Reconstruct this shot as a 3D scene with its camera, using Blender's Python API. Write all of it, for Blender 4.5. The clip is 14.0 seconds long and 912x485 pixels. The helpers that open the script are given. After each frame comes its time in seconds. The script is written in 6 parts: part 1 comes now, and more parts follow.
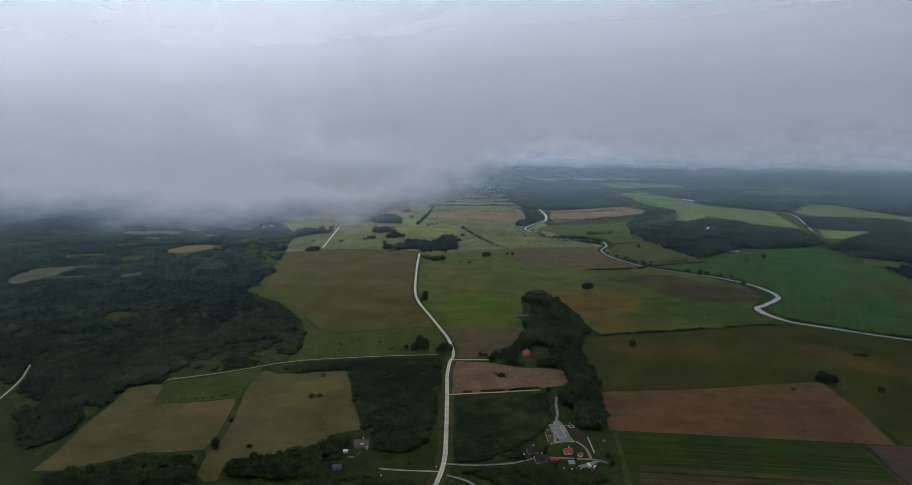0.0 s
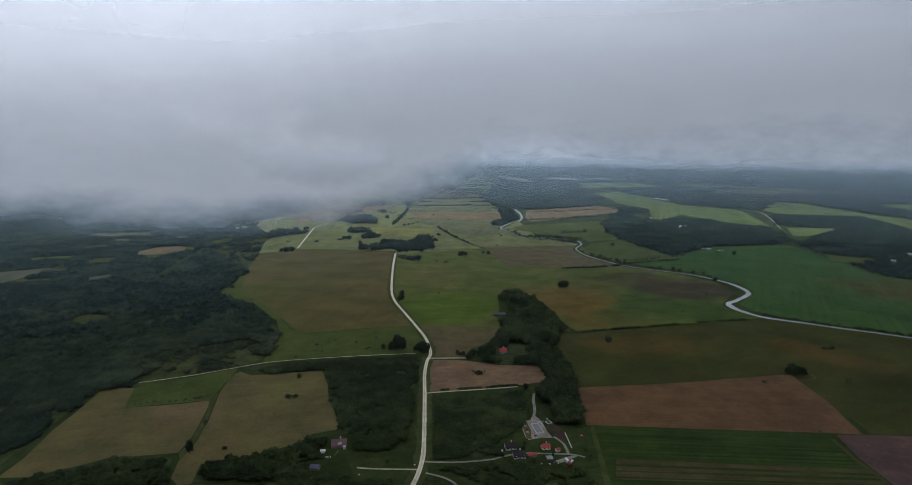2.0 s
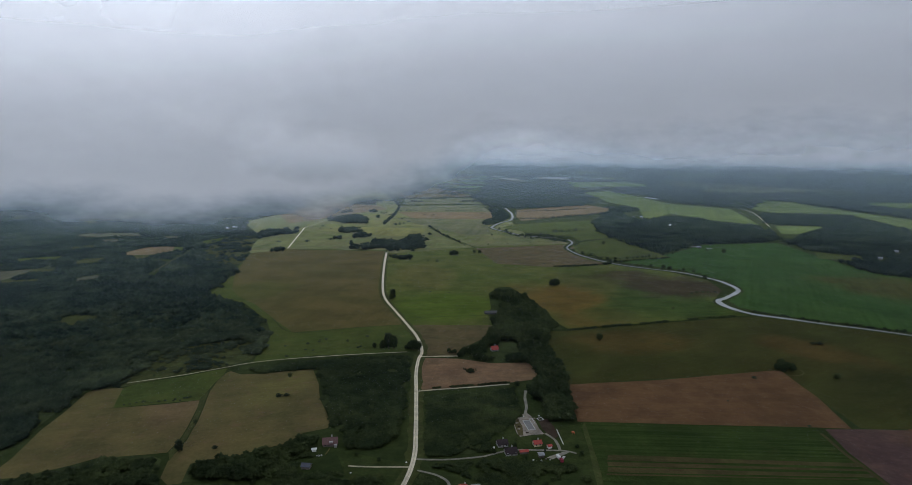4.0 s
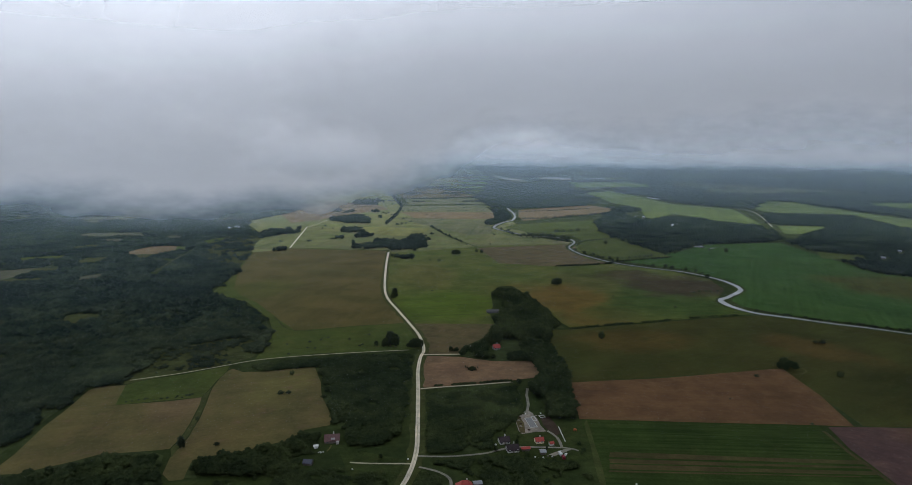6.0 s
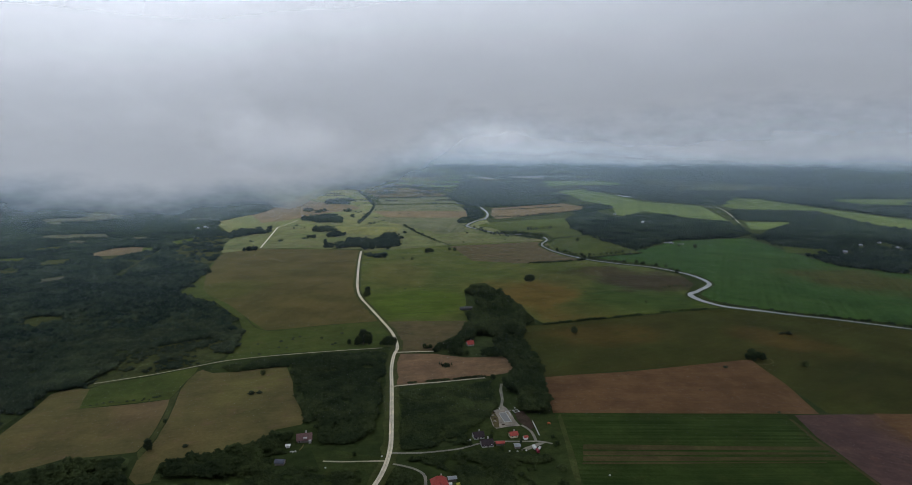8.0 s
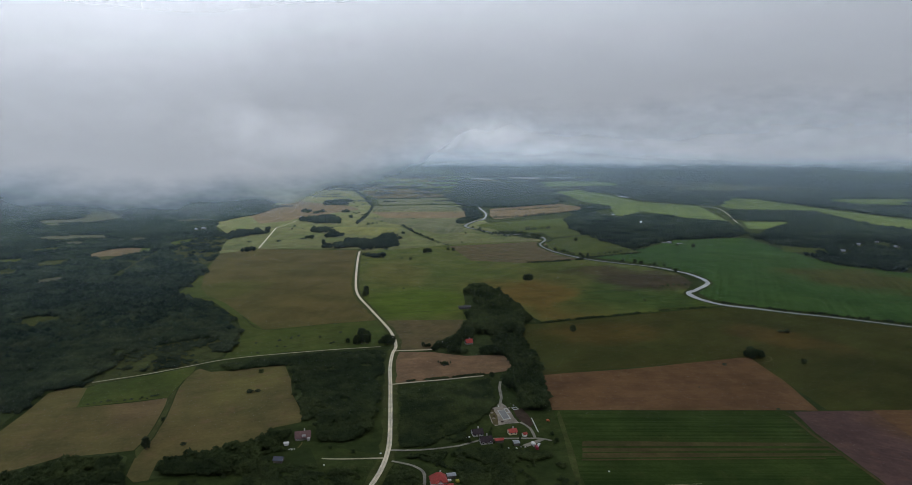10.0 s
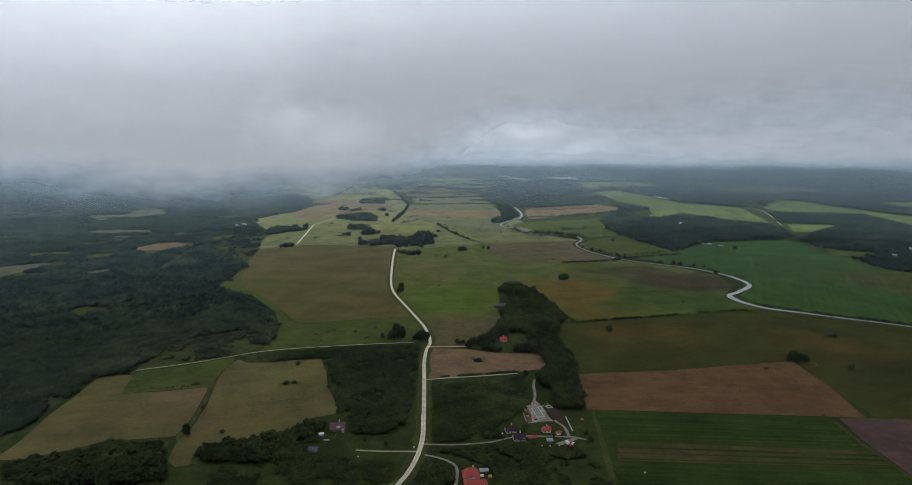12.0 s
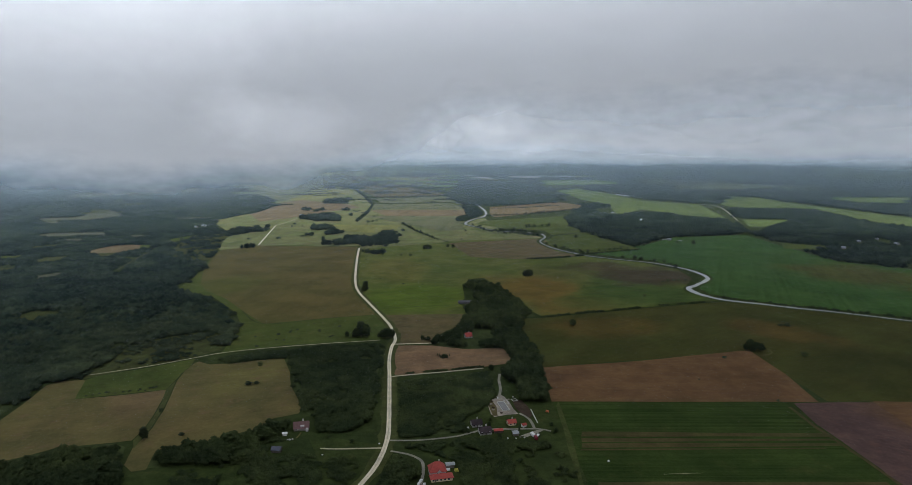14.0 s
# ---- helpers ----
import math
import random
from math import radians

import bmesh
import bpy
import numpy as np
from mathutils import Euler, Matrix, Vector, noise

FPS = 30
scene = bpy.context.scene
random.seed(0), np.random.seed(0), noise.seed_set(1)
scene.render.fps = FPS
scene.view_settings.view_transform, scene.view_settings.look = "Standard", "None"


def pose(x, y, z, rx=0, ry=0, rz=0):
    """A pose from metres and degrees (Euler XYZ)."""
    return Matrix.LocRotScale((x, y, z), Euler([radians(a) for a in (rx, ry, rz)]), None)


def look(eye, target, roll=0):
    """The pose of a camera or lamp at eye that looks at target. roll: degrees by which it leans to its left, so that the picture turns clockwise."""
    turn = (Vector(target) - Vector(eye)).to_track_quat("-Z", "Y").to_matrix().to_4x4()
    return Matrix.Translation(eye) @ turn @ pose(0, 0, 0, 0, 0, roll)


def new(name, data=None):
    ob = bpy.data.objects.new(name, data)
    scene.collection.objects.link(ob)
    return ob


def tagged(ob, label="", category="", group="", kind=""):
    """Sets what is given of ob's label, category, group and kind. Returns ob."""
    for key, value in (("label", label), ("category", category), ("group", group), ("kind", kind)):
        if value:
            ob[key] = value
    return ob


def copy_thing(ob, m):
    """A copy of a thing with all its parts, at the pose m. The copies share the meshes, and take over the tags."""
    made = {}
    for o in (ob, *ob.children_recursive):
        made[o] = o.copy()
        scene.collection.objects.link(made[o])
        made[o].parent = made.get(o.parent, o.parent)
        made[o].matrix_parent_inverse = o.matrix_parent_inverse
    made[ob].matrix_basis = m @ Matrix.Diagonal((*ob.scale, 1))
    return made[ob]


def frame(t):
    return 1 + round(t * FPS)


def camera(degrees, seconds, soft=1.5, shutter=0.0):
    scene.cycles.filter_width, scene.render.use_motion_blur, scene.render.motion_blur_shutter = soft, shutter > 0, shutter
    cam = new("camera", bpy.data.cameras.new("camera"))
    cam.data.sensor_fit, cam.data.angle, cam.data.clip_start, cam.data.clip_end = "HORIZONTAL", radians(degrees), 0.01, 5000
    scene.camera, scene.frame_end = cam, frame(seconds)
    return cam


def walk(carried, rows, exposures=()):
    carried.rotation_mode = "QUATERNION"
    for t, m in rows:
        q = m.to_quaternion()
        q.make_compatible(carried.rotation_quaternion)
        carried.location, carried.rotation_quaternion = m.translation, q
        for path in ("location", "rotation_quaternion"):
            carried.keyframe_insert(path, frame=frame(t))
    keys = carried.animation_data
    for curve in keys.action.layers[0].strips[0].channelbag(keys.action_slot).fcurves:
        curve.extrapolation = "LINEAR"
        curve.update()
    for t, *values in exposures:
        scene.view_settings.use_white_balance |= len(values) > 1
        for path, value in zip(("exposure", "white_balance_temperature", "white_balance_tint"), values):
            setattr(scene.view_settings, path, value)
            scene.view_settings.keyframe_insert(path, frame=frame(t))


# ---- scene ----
cam = camera(73.8, 14.0, soft=0.6)
PATH = [
    (0, (0.0, 4.53, 236.317), (-0.01, 6.51, 236.035), 0.3),
    (0.5, (-0.59, 3.913, 235.706), (-0.556, 5.893, 235.425), 0.2),
    (1, (-0.789, 4.215, 235.152), (-0.737, 6.195, 234.872), 0.2),
    (1.5, (-0.704, 4.286, 234.451), (-0.641, 6.266, 234.172), 0.2),
    (2, (-0.852, 4.297, 233.806), (-0.782, 6.276, 233.526), 0.2),
    (2.5, (-0.518, 4.497, 233.229), (-0.437, 6.475, 232.949), 0.1),
    (3, (-0.707, 4.691, 232.504), (-0.618, 6.669, 232.224), 0.1),
    (3.5, (-0.705, 4.668, 231.935), (-0.606, 6.646, 231.655), 0.1),
    (6, (-0.509, 4.085, 228.226), (-0.417, 6.063, 227.949), 0.1),
    (6.5, (-0.75, 4.584, 227.594), (-0.707, 6.564, 227.316), 0.3),
    (7, (-0.225, 4.868, 226.436), (-0.152, 6.847, 226.158), 0.2),
    (7.5, (0.094, 4.93, 225.217), (0.227, 6.906, 224.939), 0.0),
    (8, (0.5, 5.59, 224.274), (0.679, 7.562, 223.996), -0.1),
    (8.2, (0.701, 6.031, 223.967), (0.912, 8.001, 223.689), -0.2),
    (10.3, (0.34, 5.623, 219.943), (0.509, 7.597, 219.67), -0.2),
    (10.5, (0.76, 5.645, 219.6), (0.907, 7.62, 219.326), -0.1),
    (11, (0.386, 5.932, 218.748), (0.49, 7.91, 218.474), 0.0),
    (11.5, (-0.136, 5.757, 217.919), (-0.055, 7.737, 217.645), 0.1),
    (12, (-0.223, 5.731, 216.764), (-0.153, 7.711, 216.491), 0.1),
    (12.5, (0.072, 6.274, 215.549), (0.15, 8.254, 215.276), 0.1),
    (13, (1.212, 6.052, 214.523), (1.317, 8.031, 214.25), -0.0),
    (13.5, (1.361, 6.108, 213.421), (1.512, 8.083, 213.148), -0.1),
    (14, (1.286, 5.987, 212.31), (1.47, 7.96, 212.037), -0.2),
]
walk(cam, [(t, look(eye, target, roll)) for t, eye, target, roll in PATH],
     [(0, 0.5, 6220, 13), (7, 0.67, 6420, 12), (14, 0.76, 6570, 11)])

# ---------------------------------------------------------------- world and sun
SUN_EL, SUN_AZ = radians(52), radians(150)
world = bpy.data.worlds.new("overcast_sky")
scene.world = world
world.use_nodes = True
wt = world.node_tree
for n in list(wt.nodes):
    wt.nodes.remove(n)
w_out = wt.nodes.new("ShaderNodeOutputWorld")
w_bg = wt.nodes.new("ShaderNodeBackground")
w_sky = wt.nodes.new("ShaderNodeTexSky")
w_sky.sky_type, w_sky.sun_disc = "NISHITA", False
w_sky.sun_elevation, w_sky.sun_rotation = SUN_EL, SUN_AZ
w_sky.altitude = 200
w_mix = wt.nodes.new("ShaderNodeMix")
w_mix.data_type = "RGBA"
w_mix.inputs[0].default_value = 0.93
w_mix.inputs[7].default_value = (9.3, 9.9, 10.8, 1)
wt.links.new(w_sky.outputs[0], w_mix.inputs[6])
wt.links.new(w_mix.outputs[2], w_bg.inputs[0])
w_bg.inputs[1].default_value = 0.1
wt.links.new(w_bg.outputs[0], w_out.inputs[0])

sun_data = bpy.data.lights.new("sun", "SUN")
sun_data.energy, sun_data.angle, sun_data.color = 0.5, radians(30), (1.0, 0.96, 0.9)
sun = new("sun", sun_data)
sun.matrix_world = look((0, 0, 900), (-math.sin(SUN_AZ) * 600 , -math.cos(SUN_AZ) * 600, 900 - 600 * math.tan(SUN_EL)))
scene.view_settings.exposure = 0.0

# ---------------------------------------------------------------- lie of the land
# The plain is level out to FLAT metres from the start; past that the land rises slowly to the rim.
FLAT, RIM, EYE_H = 2600.0, 4850.0, 223.0


def warp(X, Y):
    """From a place on the plan to (x, y, z, scale) on the land."""
    D = math.hypot(X, Y)
    if D <= FLAT:
        return X, Y, 0.0, 1.0
    r = RIM - (RIM - FLAT) * (FLAT / D) ** (FLAT / (RIM - FLAT))
    s = r / D
    return X * s, Y * s, EYE_H * (1 - s), s


def warp_np(X, Y):
    D = np.maximum(np.hypot(X, Y), 1.0)
    far = D > FLAT
    r = RIM - (RIM - FLAT) * (FLAT / np.maximum(D, FLAT)) ** (FLAT / (RIM - FLAT))
    s = np.where(far, r / D, 1.0)
    return X * s, Y * s, np.where(far, EYE_H * (1 - s), 0.0), s


def lifted(x, y, z, lift):
    """Height of a layer of ground cover; layers part a little more with distance."""
    return z + lift * (1 + 7 * min(1.0, max(0.0, (math.hypot(x, y) - 1200) / 1400)))


def inside(poly, X, Y):
    """Which of the points X, Y (arrays) lie within the outline."""
    res = np.zeros(X.shape, bool)
    px, py = [p[0] for p in poly], [p[1] for p in poly]
    near = np.nonzero((X >= min(px)) & (X <= max(px)) & (Y >= min(py)) & (Y <= max(py)))[0]
    if len(near):
        res[near] = within(poly, X[near], Y[near])
    return res


def within(poly, X, Y):
    res = np.zeros(X.shape, bool)
    n = len(poly)
    for i in range(n):
        x0, y0 = poly[i]
        x1, y1 = poly[(i + 1) % n]
        if y0 == y1:
            continue
        cross = ((y0 > Y) != (y1 > Y)) & (X < (x1 - x0) * (Y - y0) / (y1 - y0) + x0)
        res ^= cross
    return res


def smooth_line(pts, step):
    """A Catmull-Rom line through pts, in steps of about that length."""
    P = [Vector((p[0], p[1])) for p in pts]
    P = [2 * P[0] - P[1]] + P + [2 * P[-1] - P[-2]]
    out = []
    for i in range(1, len(P) - 2):
        a, b, c, d = P[i - 1], P[i], P[i + 1], P[i + 2]
        n = max(2, int((c - b).length / step))
        for k in range(n):
            t = k / n
            out.append(0.5 * (2 * b + (c - a) * t + (2 * a - 5 * b + 4 * c - d) * t * t + (3 * b - a - 3 * c + d) * t ** 3))
    out.append(P[-2])
    return out


def rough_outline(poly, step, jitter):
    """The outline in short steps, a little uneven."""
    out = []
    for i, p in enumerate(poly):
        a, b = Vector(p), Vector(poly[(i + 1) % len(poly)])
        n = max(1, int((b - a).length / step))
        nor = Vector((-(b - a).y, (b - a).x)).normalized()
        for k in range(n):
            q = a.lerp(b, k / n)
            out.append(q + nor * jitter * noise.noise((q.x / 40, q.y / 40, 3.3)) * (1 if k else 0.3))
    return out


# ---------------------------------------------------------------- materials
def nodes_of(name):
    m = bpy.data.materials.new(name)
    m.use_nodes = True
    nt = m.node_tree
    bsdf = nt.nodes["Principled BSDF"]
    return m, nt, bsdf


def sock(nt, v, target):
    if hasattr(v, "is_output"):
        nt.links.new(v, target)
    else:
        target.default_value = v


def rgba(c):
    return (c[0], c[1], c[2], 1.0)


def mixed(nt, fac, a, b, blend="MIX"):
    n = nt.nodes.new("ShaderNodeMix")
    n.data_type, n.blend_type = "RGBA", blend
    sock(nt, fac, n.inputs[0])
    sock(nt, a if hasattr(a, "is_output") else rgba(a), n.inputs[6])
    sock(nt, b if hasattr(b, "is_output") else rgba(b), n.inputs[7])
    return n.outputs[2]


def math_node(nt, op, a, b=0.0, c=0.0, clamp=False):
    n = nt.nodes.new("ShaderNodeMath")
    n.operation, n.use_clamp = op, clamp
    sock(nt, a, n.inputs[0])
    sock(nt, b, n.inputs[1])
    sock(nt, c, n.inputs[2])
    return n.outputs[0]


def place_coord(nt, loc=(0, 0, 0), angle=0.0, scale=(1, 1, 1)):
    geo = nt.nodes.new("ShaderNodeNewGeometry")
    mp = nt.nodes.new("ShaderNodeMapping")
    mp.vector_type = "TEXTURE"
    mp.inputs["Location"].default_value = loc
    mp.inputs["Rotation"].default_value = (0, 0, angle)
    mp.inputs["Scale"].default_value = scale
    nt.links.new(geo.outputs["Position"], mp.inputs[0])
    return mp.outputs[0]


def noise_fac(nt, coord, scale, detail=3.0, rough=0.55, lo=0.3, hi=0.7, w=0.0):
    n = nt.nodes.new("ShaderNodeTexNoise")
    n.noise_dimensions = "4D"
    n.inputs["W"].default_value = w
    n.inputs["Scale"].default_value = scale
    n.inputs["Detail"].default_value = detail
    n.inputs["Roughness"].default_value = rough
    nt.links.new(coord, n.inputs["Vector"])
    r = nt.nodes.new("ShaderNodeMapRange")
    r.interpolation_type = "SMOOTHSTEP"
    r.inputs[1].default_value, r.inputs[2].default_value = lo, hi
    nt.links.new(n.outputs["Fac"], r.inputs[0])
    return r.outputs[0]


def soft_spot(nt, center, radii, angle=0.0):
    """1 within a soft uneven oval on the plan, 0 outside."""
    co = place_coord(nt, (center[0], center[1], 0), radians(angle), (radii[0], radii[1], 5000))
    ln = nt.nodes.new("ShaderNodeVectorMath")
    ln.operation = "LENGTH"
    nt.links.new(co, ln.inputs[0])
    wob = noise_fac(nt, place_coord(nt, scale=(1, 1, 1)), 0.012, 4, 0.6, 0.2, 0.8, w=center[0] * 0.01)
    d = math_node(nt, "ADD", ln.outputs["Value"], math_node(nt, "MULTIPLY", wob, 0.6))
    r = nt.nodes.new("ShaderNodeMapRange")
    r.interpolation_type = "SMOOTHSTEP"
    r.inputs[1].default_value, r.inputs[2].default_value = 1.35, 0.75
    nt.links.new(d, r.inputs[0])
    return r.outputs[0]


def land_mat(name, a, b, c=None, grain=0.25, patch=0.012, rows=None, spots=(), rough=0.95, speck=0.25, w=0.0):
    """Ground cover: two colours in patches, a third in flecks, fine grain, crop rows (angle, width, colour, strength), soft spots."""
    m, nt, bsdf = nodes_of(name)
    co = place_coord(nt)
    col = mixed(nt, noise_fac(nt, co, patch, 5, 0.6, 0.32, 0.68, w), a, b)
    for center, radii, ang, colour, strength in spots:
        col = mixed(nt, math_node(nt, "MULTIPLY", soft_spot(nt, center, radii, ang), strength), col, colour)
    if rows:
        ang, width, colour, strength = rows
        rc = place_coord(nt, (0, 0, 0), radians(ang), (width * 60, width, width))
        f = noise_fac(nt, rc, 1.0, 3, 0.6, 0.4, 0.62, w + 4)
        fade = noise_fac(nt, co, patch * 1.7, 3, 0.5, 0.35, 0.6, w + 9)
        col = mixed(nt, math_node(nt, "MULTIPLY", math_node(nt, "MULTIPLY", f, strength), math_node(nt, "MULTIPLY_ADD", fade, 0.6, 0.4)), col, colour)
    if c:
        col = mixed(nt, math_node(nt, "MULTIPLY", noise_fac(nt, co, patch * 5, 5, 0.65, 0.52, 0.72, w + 2), speck * 2.4), col, c)
    g = noise_fac(nt, co, grain, 6, 0.7, 0.25, 0.75, w + 7)
    dark = mixed(nt, g, (0.84, 0.84, 0.84), (1.13, 1.13, 1.12))
    soft = noise_fac(nt, co, patch * 2.6, 4, 0.6, 0.3, 0.7, w + 13)
    dark = mixed(nt, 1.0, dark, mixed(nt, soft, (0.82, 0.83, 0.86), (1.16, 1.15, 1.11)), "MULTIPLY")
    drift = noise_fac(nt, place_coord(nt, (0, 0, 0), radians(rows[0] if rows else 20), (5, 1, 1)), 0.11, 4, 0.65, 0.3, 0.7, w + 17)
    dark = mixed(nt, 1.0, dark, mixed(nt, drift, (0.94, 0.94, 0.945), (1.06, 1.06, 1.055)), "MULTIPLY")
    col = mixed(nt, 1.0, col, dark, "MULTIPLY")
    nt.links.new(col, bsdf.inputs["Base Color"])
    bsdf.inputs["Roughness"].default_value = rough
    bsdf.inputs["Specular IOR Level"].default_value = 0.02
    bump = nt.nodes.new("ShaderNodeBump")
    bump.inputs["Strength"].default_value = 0.5
    bump.inputs["Distance"].default_value = 0.6
    nt.links.new(g, bump.inputs["Height"])
    nt.links.new(bump.outputs[0], bsdf.inputs["Normal"])
    return m


def leaf_mat(name, a, b, c, scale=0.6):
    """Foliage: each clump its own green, finer mottling across it."""
    m, nt, bsdf = nodes_of(name)
    geo = nt.nodes.new("ShaderNodeNewGeometry")
    co = place_coord(nt)
    col = mixed(nt, geo.outputs["Random Per Island"], a, b)
    col = mixed(nt, math_node(nt, "MULTIPLY", noise_fac(nt, co, 0.014, 5, 0.65, 0.40, 0.66), 0.75), col, c)
    mid = noise_fac(nt, co, 0.06, 4, 0.6, 0.36, 0.64, 3)
    col = mixed(nt, 1.0, col, mixed(nt, mid, (0.78, 0.80, 0.85), (1.26, 1.23, 1.15)), "MULTIPLY")
    wide = noise_fac(nt, place_coord(nt, angle=0.5, scale=(2.2, 1, 1)), 0.006, 4, 0.6, 0.34, 0.66, 6)
    col = mixed(nt, 1.0, col, mixed(nt, wide, (0.74, 0.78, 0.84), (1.28, 1.25, 1.18)), "MULTIPLY")
    g = noise_fac(nt, co, scale, 5, 0.75, 0.3, 0.7, 2)
    col = mixed(nt, 1.0, col, mixed(nt, g, (0.78, 0.79, 0.82), (1.2, 1.2, 1.14)), "MULTIPLY")
    nt.links.new(col, bsdf.inputs["Base Color"])
    bsdf.inputs["Roughness"].default_value = 0.85
    bsdf.inputs["Specular IOR Level"].default_value = 0.04
    bump = nt.nodes.new("ShaderNodeBump")
    bump.inputs["Strength"].default_value = 0.6
    bump.inputs["Distance"].default_value = 1.2
    nt.links.new(g, bump.inputs["Height"])
    # leaves face mostly upward, whatever the outline of their clump
    up = nt.nodes.new("ShaderNodeVectorMath")
    up.operation = "ADD"
    nt.links.new(bump.outputs[0], up.inputs[0])
    up.inputs[1].default_value = (0, 0, 2.2)
    unit = nt.nodes.new("ShaderNodeVectorMath")
    unit.operation = "NORMALIZE"
    nt.links.new(up.outputs[0], unit.inputs[0])
    nt.links.new(unit.outputs[0], bsdf.inputs["Normal"])
    return m


def plain_mat(name, a, b, scale=0.8, rough=0.8, metal=0.0, w=0.0, spec=0.12):
    m, nt, bsdf = nodes_of(name)
    co = place_coord(nt)
    col = mixed(nt, noise_fac(nt, co, scale, 5, 0.65, 0.3, 0.7, w), a, b)
    col = mixed(nt, math_node(nt, "MULTIPLY", noise_fac(nt, co, scale * 6, 3, 0.6, 0.4, 0.7, w + 3), 0.35), col, tuple(v * 0.55 for v in a))
    nt.links.new(col, bsdf.inputs["Base Color"])
    bsdf.inputs["Roughness"].default_value = rough
    bsdf.inputs["Metallic"].default_value = metal
    bsdf.inputs["Specular IOR Level"].default_value = spec
    return m


MEADOW_SPOTS = [
    ((20, 930), (120, 120), 0, (0.070, 0.112, 0.014), 0.85),
    ((-10, 1180), (80, 170), 0, (0.105, 0.098, 0.026), 0.7),
    ((232, 955), (115, 180), 12, (0.122, 0.080, 0.020), 0.95),
    ((350, 905), (110, 75), 0, (0.052, 0.082, 0.020), 0.85),
    ((300, 1100), (70, 130), 20, (0.075, 0.075, 0.022), 0.7),
    ((440, 890), (100, 70), 0, (0.042, 0.064, 0.014), 0.9),
    ((340, 1180), (110, 60), 0, (0.05, 0.066, 0.015), 0.8),
    ((390, 950), (120, 130), 0, (0.042, 0.074, 0.018), 0.95),
    ((269, 867), (60, 50), 0, (0.055, 0.070, 0.018), 0.7),
    ((455, 1060), (110, 120), 10, (0.050, 0.038, 0.026), 0.95),
    ((400, 1150), (90, 70), 10, (0.062, 0.048, 0.026), 0.8),
]
